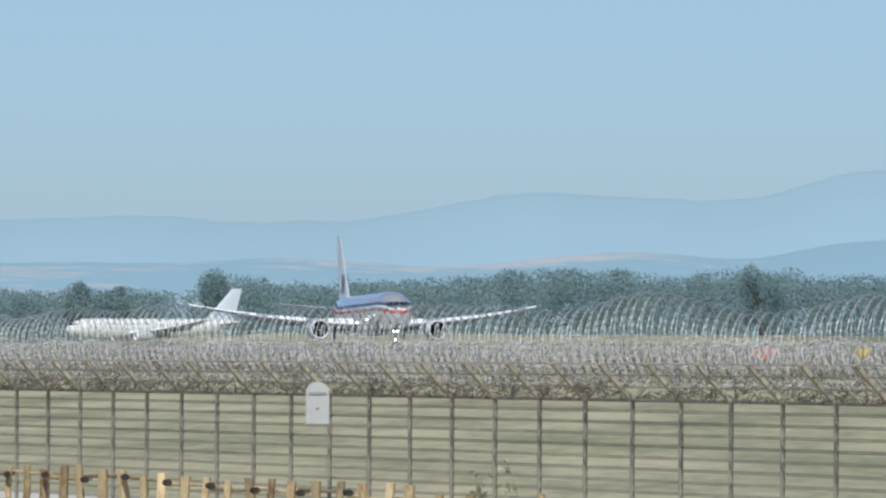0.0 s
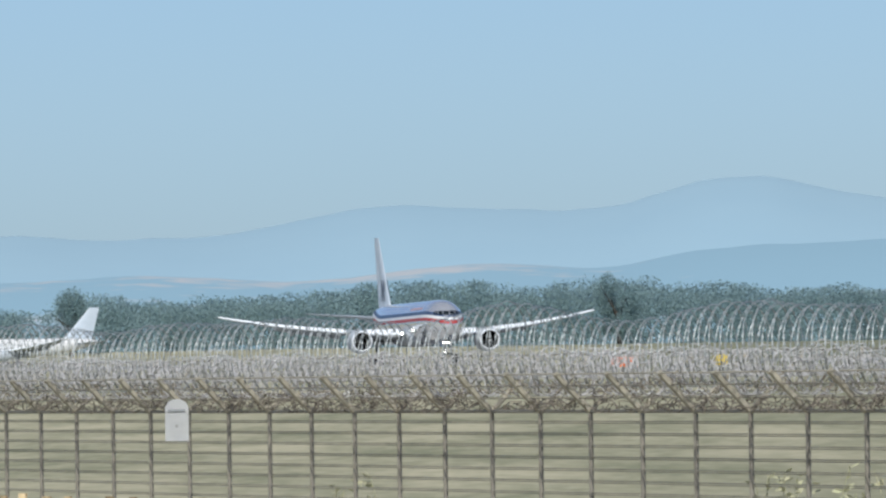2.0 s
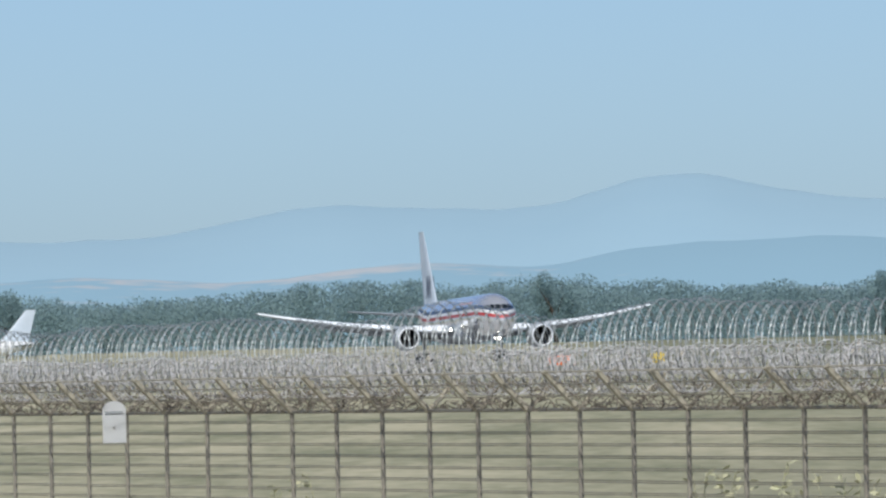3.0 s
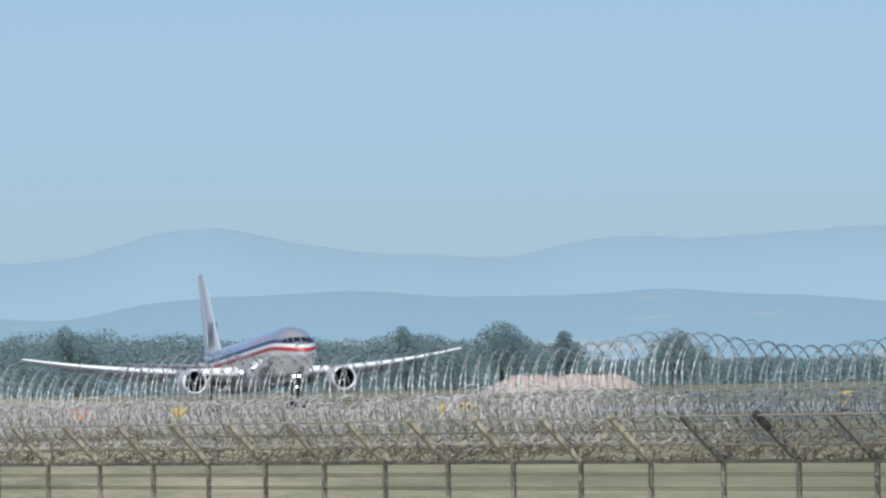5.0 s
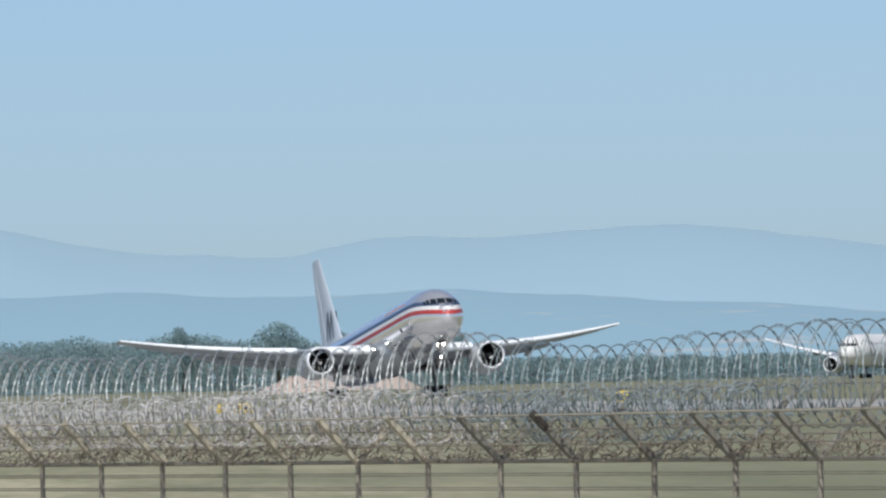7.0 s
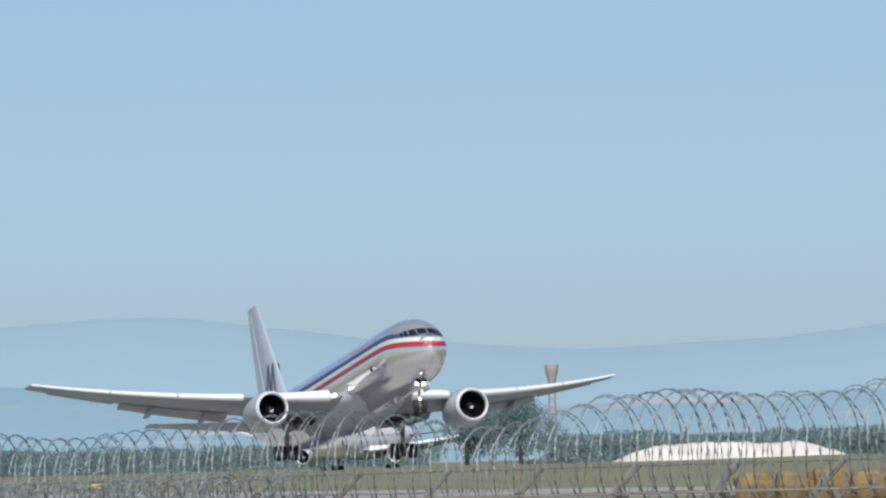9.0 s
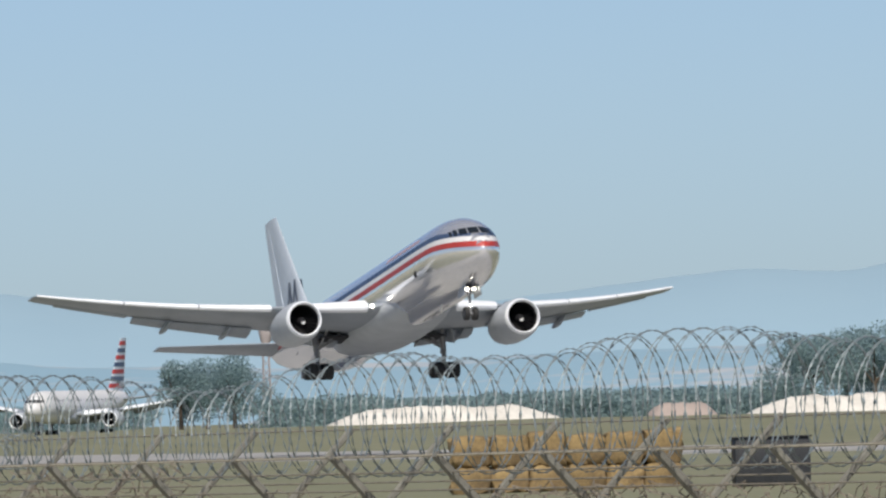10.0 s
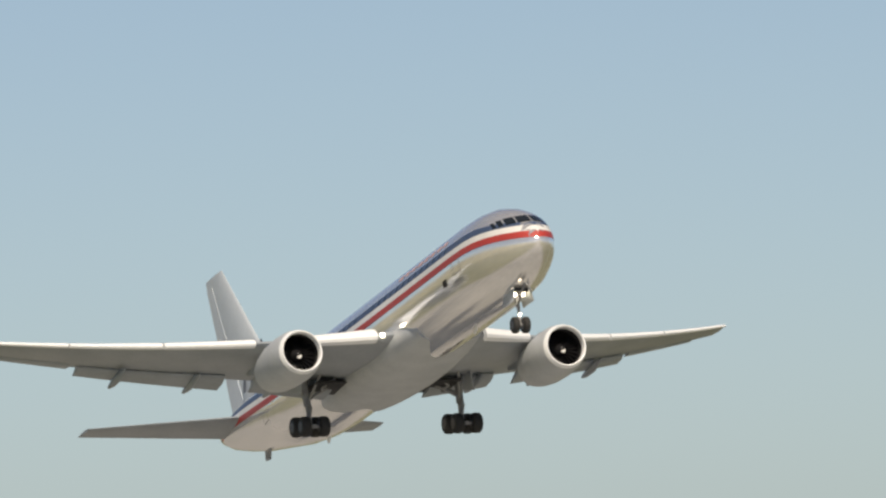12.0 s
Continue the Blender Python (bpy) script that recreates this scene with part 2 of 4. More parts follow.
def thing(name, m, label, category, group="", kind=""):
    ob = new(name)
    ob.empty_display_size = 0.3
    ob.matrix_basis = m
    return tagged(ob, label, category, group, kind)


def add_box(bm, x0, x1, y0, y1, z0, z1, bevel=0.0):
    m = Matrix.Translation(((x0 + x1) / 2, (y0 + y1) / 2, (z0 + z1) / 2)) @ Matrix.Diagonal((x1 - x0, y1 - y0, z1 - z0, 1))
    made = bmesh.ops.create_cube(bm, size=1, matrix=m)
    if bevel:
        edges = list({e for v in made["verts"] for e in v.link_edges})
        bmesh.ops.bevel(bm, geom=edges, offset=bevel, segments=2, affect="EDGES", profile=0.5)


def add_rod(bm, p, q, r0, r1=None, sides=8):
    """A round bar from p to q."""
    p, q = Vector(p), Vector(q)
    r1 = r0 if r1 is None else r1
    d = q - p
    turn = d.to_track_quat("Z", "Y").to_matrix().to_4x4()
    bmesh.ops.create_cone(bm, cap_ends=True, segments=sides, radius1=r0, radius2=r1, depth=d.length,
                          matrix=Matrix.Translation((p + q) / 2) @ turn)


def add_loft(bm, rings, closed=True, caps=True):
    """Joins rings of points, each of the same count."""
    rows = [[bm.verts.new(p) for p in ring] for ring in rings]
    n = len(rows[0])
    for a, b in zip(rows, rows[1:]):
        for i in range(n if closed else n - 1):
            j = (i + 1) % n
            bm.faces.new((a[i], a[j], b[j], b[i]))
    if caps and closed:
        bm.faces.new(rows[0][::-1])
        bm.faces.new(rows[-1])


def add_revolve(bm, profile, centre, axis="x", steps=36, caps=True):
    """Turns a profile of (along, radius) round the x or y axis through centre."""
    rings = []
    for along, r in profile:
        ring = []
        for i in range(steps):
            t = 2 * math.pi * i / steps
            if axis == "x":
                ring.append((centre[0] + along, centre[1] + r * math.cos(t), centre[2] + r * math.sin(t)))
            else:
                ring.append((centre[0] + r * math.cos(t), centre[1] + along, centre[2] + r * math.sin(t)))
        rings.append(ring)
    add_loft(bm, rings, caps=caps)


def from_lists(name, verts, faces, mat, parent=None):
    me = bpy.data.meshes.new(name)
    me.from_pydata(verts, [], faces)
    me.materials.append(mat)
    ob = new(name, me)
    if parent:
        ob.parent = parent
    return ob


def smooth_step(a, b, x):
    s = min(1, max(0, (x - a) / (b - a)))
    return s * s * (3 - 2 * s)


# ---- ground ----
NORMAL = (0.984, 0.1785)


def ground_height(x, y):
    """The airfield: level at the fence, a little higher at the runway, rising gently beyond."""
    p = x * NORMAL[0] + y * NORMAL[1]
    z = 0.9 * smooth_step(45, 170, p) + 2.2 * smooth_step(285, 345, p) + 2.0 * smooth_step(460, 1200, p)
    z += 0.4 * smooth_step(1500, 2300, y) * smooth_step(276, 300, p)
    return z + 0.55 * math.exp(-((y - 1130) / 180) ** 2) * smooth_step(120, 200, p) * (1 - smooth_step(300, 400, p))


def build_ground():
    xs = [-4700, -3000, -1800, -1000] + list(range(-600, 1400, 25)) + [1500, 1700, 2000, 2500, 3200, 4700]
    ys = [-1500, -600, -200] + list(range(-100, 700, 20)) + list(range(700, 2600, 40)) + [2800, 3200, 3800, 4700]
    verts = [(x, y, ground_height(x, y)) for y in ys for x in xs]
    w = len(xs)
    faces = [(j * w + i, j * w + i + 1, (j + 1) * w + i + 1, (j + 1) * w + i) for j in range(len(ys) - 1) for i in range(w - 1)]
    me = bpy.data.meshes.new("ground")
    me.from_pydata(verts, [], faces)
    me.materials.append(GRASS)
    me.polygons.foreach_set("use_smooth", [True] * len(me.polygons))
    tagged(new("ground", me), "dry yellowish airfield grass reaching to the hills", "ground", kind="structure")


def build_strip(name, p0, p1, s0, s1, lift, label):
    """A paved strip along the runway's direction."""
    a = radians(RUNWAY_HEADING)
    along = Vector((math.cos(a), math.sin(a)))
    base = Vector(NORMAL)
    bm = bmesh.new()
    rings = []
    for i in range(int((s1 - s0) / 40) + 1):
        s = s0 + i * 40
        ring = []
        for p, down in ((p0 - 0.4, 0.5), (p0, 0), (p0 + (p1 - p0) / 3, 0), (p0 + (p1 - p0) * 2 / 3, 0), (p1, 0), (p1 + 0.4, 0.5)):
            q = base * p - along * s
            ring.append((q.x, q.y, ground_height(q.x, q.y) + lift - down))
        rings.append(ring)
    add_loft(bm, rings, closed=False)
    bmesh.ops.recalc_face_normals(bm, faces=bm.faces[:])
    if sum(f.normal.z for f in bm.faces) < 0:
        bmesh.ops.reverse_faces(bm, faces=bm.faces[:])
    tagged(mesh_object(name, bm, CONCRETE), label, "runway", kind="structure")


build_ground()
build_strip("runway", 226, 274, 200, 2600, 0.12, "worn grey concrete runway crossing the dry airfield")


# ---- hills ----
def ridge(name, mat, distance, tops, seed, label, depth=300, rough=0.012):
    """A range of hills, its skyline given as degrees turned and degrees up."""
    bm = bmesh.new()
    rings = []
    for i in range(721):
        deg = -25 + i * 0.08
        up = sum(float(np.interp(deg + k * 0.08, *zip(*tops))) for k in (-1, 0, 1)) / 3
        up += rough * noise.noise((deg * 2.1, seed, 0)) + rough * 0.6 * noise.noise((deg * 6.0, seed, 5))
        a = radians(deg)
        ring = []
        for back, share in ((0, -0.2), (depth * 0.3, 0.35), (depth * 0.6, 0.72), (depth * 0.9, 0.97), (depth, 1.0), (depth * 1.2, 1.005)):
            d = distance + back
            ring.append((d * math.sin(a), d * math.cos(a), EYE + (distance + depth) * math.tan(radians(up)) * share))
        rings.append(ring)
    add_loft(bm, rings, closed=False)
    tagged(mesh_object(name, bm, mat), label, "hills", kind="structure")


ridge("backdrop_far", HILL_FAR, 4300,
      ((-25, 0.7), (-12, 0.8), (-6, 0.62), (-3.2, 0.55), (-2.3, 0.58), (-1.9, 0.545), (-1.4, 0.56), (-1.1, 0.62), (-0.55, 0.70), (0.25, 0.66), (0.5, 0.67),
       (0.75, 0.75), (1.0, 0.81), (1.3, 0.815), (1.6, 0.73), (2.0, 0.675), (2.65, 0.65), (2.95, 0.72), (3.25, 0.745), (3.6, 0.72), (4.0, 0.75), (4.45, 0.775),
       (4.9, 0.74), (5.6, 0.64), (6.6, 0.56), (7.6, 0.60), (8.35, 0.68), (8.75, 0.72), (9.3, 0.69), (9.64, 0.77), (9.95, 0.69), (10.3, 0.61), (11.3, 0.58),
       (12.6, 0.47), (16, 0.6), (22, 0.75), (33, 0.6)), 3.1, "far mountain ridge painted in haze blue")
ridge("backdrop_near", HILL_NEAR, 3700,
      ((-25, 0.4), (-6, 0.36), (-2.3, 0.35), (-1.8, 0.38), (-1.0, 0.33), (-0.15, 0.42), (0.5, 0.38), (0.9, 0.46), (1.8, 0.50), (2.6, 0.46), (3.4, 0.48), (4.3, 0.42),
       (5.5, 0.34), (6.5, 0.30), (9, 0.36), (12, 0.38), (33, 0.4)), 8.7, "lower slopes with pale fields, painted in haze blue")


# ---- the airliner ----
NOSE_AT = 27.0
STATIONS = ((0, 0.06, 3.98), (0.12, 0.36, 3.99), (0.35, 0.64, 4.02), (0.8, 1.00, 4.10), (1.5, 1.40, 4.20), (2.4, 1.77, 4.31), (3.4, 2.07, 4.39),
            (4.6, 2.33, 4.44), (6.0, 2.46, 4.48), (8.0, 2.515, 4.5), (34.0, 2.515, 4.5), (37.0, 2.46, 4.58), (40.0, 2.30, 4.77),
            (43.0, 2.02, 5.05), (46.0, 1.72, 5.30), (49.0, 1.32, 5.60), (51.5, 0.92, 5.88), (53.2, 0.50, 6.1), (53.6, 0.2, 6.15))


def body_at(d):
    """Half width and middle height of the fuselage d metres behind the nose."""
    xs = [s[0] for s in STATIONS]
    return float(np.interp(d, xs, [s[1] for s in STATIONS])), float(np.interp(d, xs, [s[2] for s in STATIONS]))


def skin(d, a, off=0.0):
    """A point of the fuselage skin; a: radians over the horizon on the left side."""
    r, zc = body_at(d)
    return Vector((NOSE_AT - d, (r + off) * math.cos(a), zc + (r * 1.07 + off) * math.sin(a)))


def band_angle(d, z):
    r, zc = body_at(d)
    return math.asin(max(-1, min(1, (z - zc) / (r * 1.07))))


FUSE_D = [0, 0.06, 0.12, 0.22, 0.35, 0.55, 0.8, 1.1, 1.5, 1.9, 2.4, 2.9, 3.4, 4.0, 4.6, 5.3, 6.0, 7.0, 8.0] + list(range(10, 34, 2)) + \
    [34, 35.5, 37, 38.5, 40, 41.5, 43, 44.5, 46, 47.5, 49, 50.3, 51.5, 52.4, 53.2, 53.6]


def stripe(bm, side, z0, z1, d0, d1, off, rows=3, lift=0.0, pinch=0.0):
    """A painted band on one side, between two heights; lift: metres by which it rises towards the tail."""
    ds = [d0] + [d for d in FUSE_D if d0 < d < d1] + [d1]
    rings = []
    for d in ds:
        up = lift * smooth_step(36, 53, d)
        droop = -0.52 * (1 - min(1.0, d / 6.0)) ** 2
        a0, a1 = band_angle(d, z0 + up + droop), band_angle(d, z1 + up + droop - pinch * (1 - min(1.0, d / 4.5)))
        ring = []
        for k in range(rows + 1):
            q = skin(d, a0 + (a1 - a0) * k / rows, off)
            ring.append((q.x, q.y * side, q.z))
        rings.append(ring if side > 0 else ring[::-1])
    add_loft(bm, rings, closed=False)


def patch(bm, side, d0, d1, p0, p1, off, shear=0.0, n=4):
    """A pane on the skin: from d0 to d1 behind the nose, p degrees from the top."""
    rings = []
    for i in range(n + 1):
        p = p0 + (p1 - p0) * i / n
        ring = []
        for k in range(3):
            d = d0 + (d1 - d0) * k / 2 + shear * i / n
            q = skin(d, radians(90 - p), off)
            ring.append((q.x, q.y * side, q.z))
        rings.append(ring if side < 0 else ring[::-1])
    add_loft(bm, rings, closed=False)


def pane(bm, side, y0, y1, z0, z1, slant):
    """A flight deck pane on the skin between two widths and two heights; slant: how far its top leans inwards."""
    rings = []
    for i in range(4):
        z = z0 + (z1 - z0) * i / 3
        ring = []
        for k in range(5):
            y = max(0.03, y0 + (y1 - y0) * k / 4 - slant * i / 3)
            lo, hi = 0.1, 8.0
            for _ in range(30):
                d = (lo + hi) / 2
                r, zc = body_at(d)
                lo, hi = (d, hi) if (y / r) ** 2 + ((z - zc) / (r * 1.07)) ** 2 > 1 else (lo, d)
            ring.append((NOSE_AT - lo + 0.02, (y + 0.012) * side, z + 0.014))
        rings.append(ring if side > 0 else ring[::-1])
    add_loft(bm, rings, closed=False)


def wing_line(y):
    """Leading edge, trailing edge (metres behind the nose), height and thickness of the wing at y."""
    s = (y - 2.3) / 21.4
    le = 17.7 + (y - 2.3) * 0.655
    te = float(np.interp(y, (2.3, 7.9, 23.7), (27.9, 28.9, 34.0)))
    z = 3.0 + (y - 2.3) * 0.10 + 1.75 * s * s
    return le, te, z, float(np.interp(y, (2.3, 7.9, 23.7), (1.25, 0.78, 0.24)))


AIRFOIL = ((0, 0), (0.012, 0.14), (0.05, 0.27), (0.12, 0.40), (0.25, 0.52), (0.4, 0.55), (0.6, 0.44), (0.8, 0.24), (1, 0.03),
           (1, -0.03), (0.8, -0.12), (0.6, -0.30), (0.4, -0.45), (0.25, -0.45), (0.12, -0.34), (0.05, -0.22), (0.012, -0.10))


def wing_ring(y, side, c0=0.0, c1=1.0, drop=0.0, slide=0.0, turn=0.0):
    le, te, z, th = wing_line(y)
    chord = te - le
    tilt = radians(2.5 * (1 - (y - 2.3) / 21.4))
    ring = []
    for u, v in AIRFOIL:
        uu = c0 + (c1 - c0) * u
        d = le + chord * uu
        full = float(np.interp(uu, (0, 0.05, 0.25, 0.4, 0.6, 0.8, 1), (0, 0.27, 0.52, 0.55, 0.44, 0.24, 0.03)))
        if c0 == 0 and c1 == 1:
            h = v * th
        elif c0 == 0:
            h = v * th * (1.0 if u < 0.9 else 0.7)
        else:
            h = v * th * 0.42 - 0.05 * th
        dx, dz = d - le - chord * c0, h
        d2 = le + chord * c0 + dx * math.cos(turn) + slide
        z2 = z + dz - dx * math.sin(turn) - drop
        z2 -= math.sin(tilt) * (d2 - le - 0.4 * chord)
        ring.append((NOSE_AT - d2, y * side, z2))
    return ring if side > 0 else ring[::-1]


def build_wheel(parent, x, y, z, r, w):
    bm = bmesh.new()
    add_revolve(bm, ((-w * 0.5, r * 0.55), (-w * 0.5, r * 0.86), (-w * 0.38, r * 0.97), (-w * 0.15, r), (w * 0.15, r), (w * 0.38, r * 0.97), (w * 0.5, r * 0.86), (w * 0.5, r * 0.55)),
                (0, 0, 0), "y", 24)
    wheel = part("wheel", bm, RUBBER, parent, "black rubber aircraft tyre")
    wheel.location = (x, y, z)
    bm = bmesh.new()
    add_revolve(bm, ((-w * 0.52, 0.05), (-w * 0.56, r * 0.2), (-w * 0.52, r * 0.52), (w * 0.52, r * 0.52), (w * 0.56, r * 0.2), (w * 0.52, 0.05)), (0, 0, 0), "y", 16)
    part("hub", bm, FAN, wheel, "dark metal wheel hub")


def build_airliner(m, label, body_mat, stripes=True, tail=None, gear_lamps=True, name="airliner"):
    plane = thing(name, m, label, "airplane")
    bm = bmesh.new()
    add_loft(bm, [[skin(d, 2 * math.pi * k / 48) for k in range(48)] for d in FUSE_D])
    part("fuselage", bm, body_mat, plane, "polished bare metal fuselage" if stripes else "pale painted fuselage")
    # belly fairing
    bm = bmesh.new()
    rings = []
    for i in range(15):
        s = i / 14
        d = 15.2 + 17.0 * s
        k = math.sin(math.pi * min(1, max(0.02, s))) ** 0.55
        w, h, zc = 1.8 + 0.95 * k, 0.75 + 0.6 * k, 2.95
        rings.append([(NOSE_AT - d, w * math.cos(t) * abs(math.cos(t)) ** -0.25 if abs(math.cos(t)) > 1e-3 else 0, zc + h * math.sin(t) * abs(math.sin(t)) ** -0.25 if abs(math.sin(t)) > 1e-3 else zc)
                      for t in [2 * math.pi * j / 28 + 0.01 for j in range(28)]])
    add_loft(bm, rings)
    part("belly_fairing", bm, PALE_GREY, plane, "pale grey wing-root fairing")
    for side in (1, -1):
        if stripes:
            for nm, mat, z0, z1, off in (("red_stripe", RED, 4.62, 5.0, 0.012), ("white_stripe", WHITE, 5.0, 5.36, 0.011), ("blue_stripe", BLUE, 5.36, 5.78, 0.012)):
                bm = bmesh.new()
                stripe(bm, side, z0, z1, 0.01, 52.3, off, lift=1.0, pinch=0.26 if mat is BLUE else 0.0)
                part(nm, bm, mat, plane)
            for k in range(8):
                bm = bmesh.new()
                stripe(bm, side, 6.02, 6.3, 9.0 + k * 1.05, 9.7 + k * 1.05, 0.013, 2)
                part("title_bar", bm, TITLE_RED, plane, "plain red bar")
        # cockpit panes
        for y0, y1, z0, z1, slant in ((0.05, 0.72, 5.22, 5.74, 0.04), (0.79, 1.21, 5.22, 5.74, 0.05), (1.29, 1.48, 5.24, 5.72, 0.05), (1.54, 1.66, 5.26, 5.66, 0.04)):
            bm = bmesh.new()
            pane(bm, side, y0, y1, z0, z1, slant)
            part("cockpit_window", bm, DARK_GLASS, plane, "dark cockpit window pane")
        for k in range(34):
            d = 8.5 + k * 1.02
            if 21.5 < d < 23:
                continue
            bm = bmesh.new()
            patch(bm, side, d, d + 0.26, 62, 70, 0.02, 0, 1)
            part("cabin_window", bm, DARK_GLASS, plane)
        bm = bmesh.new()
        patch(bm, side, 8.6, 9.2, 101, 109, 0.015, 0.1, 3)
        part("vent", bm, DARK, plane, "dark oval vent")
        for d in (6.4, 40.2):
            bm = bmesh.new()
            for z0, z1, e0, e1 in ((3.9, 3.94, 0, 1.07), (5.74, 5.78, 0, 1.07)):
                stripe(bm, side, z0, z1, d + e0, d + e1, 0.016, 1)
            for e0 in (0, 1.03):
                stripe(bm, side, 3.9, 5.78, d + e0, d + e0 + 0.04, 0.016, 4)
            part("cabin_door", bm, GEAR, plane, "outline of a closed cabin door")
        # wing
        ys = [1.6, 2.3, 3.5, 5, 6.5, 8, 10, 12.5, 15, 17.5, 20, 22, 23.2, 23.7]
        bm = bmesh.new()
        add_loft(bm, [wing_ring(max(y, 1.6), side, 0.0, 0.99) if y < 23.5 else wing_ring(y, side, 0.15, 0.95) for y in ys])
        wing = part("wing", bm, LIGHT_GREY, plane, "swept light grey wing")
        wing["side"] = side
        for y0, y1 in ((3.3, 6.9), (9.2, 13.6), (13.7, 18.2), (18.3, 23.6)):
            bm = bmesh.new()
            rings = []
            for k in range(5):
                y = y0 + (y1 - y0) * k / 4
                le, te, z, th = wing_line(y)
                c = te - le
                ring = []
                for u, v in ((0.15, 0.52), (0.09, 0.48), (0.03, 0.36), (-0.015, 0.16), (-0.03, -0.06), (-0.02, -0.20), (0.02, -0.30), (0.05, -0.1)):
                    q = NOSE_AT - (le + c * u - 0.12)
                    ring.append((q, y * side, z + v * th * (1.1) - 0.03 + 0.44 * math.sin(radians(2.5)) * c * (1 - (y - 2.3) / 21.4)))
                rings.append(ring if side > 0 else ring[::-1])
            add_loft(bm, rings)
            part("slat", bm, SLAT_METAL, wing, "bright metal leading edge slat")
        for y0, y1, nm in ((3.0, 7.3, "inboard_flap"), (9.0, 16.8, "outboard_flap")):
            bm = bmesh.new()
            add_loft(bm, [wing_ring(y0 + (y1 - y0) * k / 4, side, 0.80 if nm[0] == "o" else 0.83, 1.03, 0.12, 0.25, radians(14)) for k in range(5)])
            part(nm, bm, LIGHT_GREY, wing, "lowered trailing edge flap")
        bm = bmesh.new()
        add_loft(bm, [wing_ring(17.2 + 4.8 * k / 4, side, 0.82, 1.02, 0.02, 0.0, radians(4)) for k in range(5)])
        part("aileron", bm, LIGHT_GREY, wing)
        for y in (6.2, 10.6, 14.6):
            le, te, z, th = wing_line(y)
            bm = bmesh.new()
            rings = []
            for s, r in ((0, 0.03), (0.15, 0.16), (0.4, 0.24), (0.7, 0.2), (0.9, 0.12), (1, 0.03)):
                d = te - 2.0 + s * 3.4
                rings.append([(NOSE_AT - d, y * side + r * 0.7 * math.cos(t), z - 0.42 - 0.25 * s - r * 0.2 + 1.25 * r * math.sin(t)) for t in [2 * math.pi * k / 10 for k in range(10)]])
            add_loft(bm, rings)
            part("flap_track_fairing", bm, LIGHT_GREY, wing, "pointed flap track fairing")
        # landing light in the wing root
        bm = bmesh.new()
        add_revolve(bm, ((0.0, 0.13), (0.05, 0.11), (0.07, 0.02)), (NOSE_AT - 18.0, 3.0 * side, 3.24), "x", 16)
        lit = side < 0 and stripes
        part("landing_light", bm, LAMP if lit else GEAR, plane, "lit white landing light" if lit else "unlit landing light")
        # engine
        ex, ey, ez = NOSE_AT - 17.8, 8.0 * side, 2.36
        bm = bmesh.new()
        add_revolve(bm, ((-0.28, 1.30), (-0.9, 1.42), (-2.0, 1.47), (-3.4, 1.42), (-4.5, 1.27), (-5.2, 1.10), (-5.18, 1.04), (-4.0, 1.12)), (ex, ey, ez), "x", 40, caps=False)
        engine = part("engine_cowl", bm, PALE_GREY, plane, "pale grey engine cowl")
        bm = bmesh.new()
        add_revolve(bm, ((-0.30, 1.305), (-0.10, 1.24), (0.0, 1.18), (-0.03, 1.12), (-0.2, 1.09), (-0.45, 1.09)), (ex, ey, ez), "x", 40, caps=False)
        part("inlet_lip", bm, SLAT_METAL, engine, "bright metal inlet lip")
        bm = bmesh.new()
        add_revolve(bm, ((-0.44, 1.095), (-1.2, 1.13), (-1.25, 1.0), (-1.25, 0.01)), (ex, ey, ez), "x", 40, caps=False)
        part("inlet_duct", bm, DARK, engine, "dark inlet duct")
        for k in range(24):
            bm = bmesh.new()
            t = 2 * math.pi * k / 24
            c, s = math.cos(t), math.sin(t)
            c2, s2 = math.cos(t + 0.2), math.sin(t + 0.2)
            vs = [bm.verts.new(q) for q in ((ex - 1.0, ey + 0.3 * c, ez + 0.3 * s), (ex - 1.0, ey + 1.11 * c, ez + 1.11 * s), (ex - 1.18, ey + 1.11 * c2, ez + 1.11 * s2), (ex - 1.18, ey + 0.3 * c2, ez + 0.3 * s2))]
            bm.faces.new(vs)
            bmesh.ops.solidify(bm, geom=bm.faces[:], thickness=0.015)
            part("fan_blade", bm, FAN, engine)
        bm = bmesh.new()
        add_revolve(bm, ((-0.62, 0.02), (-0.68, 0.12), (-0.85, 0.25), (-1.1, 0.34)), (ex, ey, ez), "x", 24)
        part("spinner", bm, FAN, engine, "dark engine spinner")
        bm = bmesh.new()
        bmesh.ops.create_uvsphere(bm, u_segments=10, v_segments=6, radius=0.15, matrix=Matrix.Translation((ex - 0.74, ey + 0.06, ez - 0.12)) @ Matrix.Diagonal((0.5, 1, 1, 1)))
        part("spinner_mark", bm, WHITE, engine, "white spiral mark")
        bm = bmesh.new()
        add_revolve(bm, ((-4.4, 0.85), (-5.4, 0.78), (-6.4, 0.55), (-6.38, 0.5), (-5.6, 0.55), (-5.6, 0.02)), (ex, ey, ez), "x", 28, caps=False)
        part("exhaust", bm, GEAR, engine, "dark metal exhaust nozzle")
        bm = bmesh.new()
        rings = []
        for d, z0, z1, w in ((19.4, 3.55, 3.72, 0.06), (21.2, 3.2, 4.0, 0.22), (23.5, 2.9, 3.85, 0.26), (25.5, 2.95, 3.65, 0.2), (27.1, 3.3, 3.5, 0.05)):
            x = NOSE_AT - d
            rings.append([(x, ey - w, z0), (x, ey + w, z0), (x, ey + w, z1), (x, ey - w, z1)])
        add_loft(bm, rings)
        part("pylon", bm, LIGHT_GREY, plane, "grey engine pylon")
        # tailplane
        bm = bmesh.new()
        rings = []
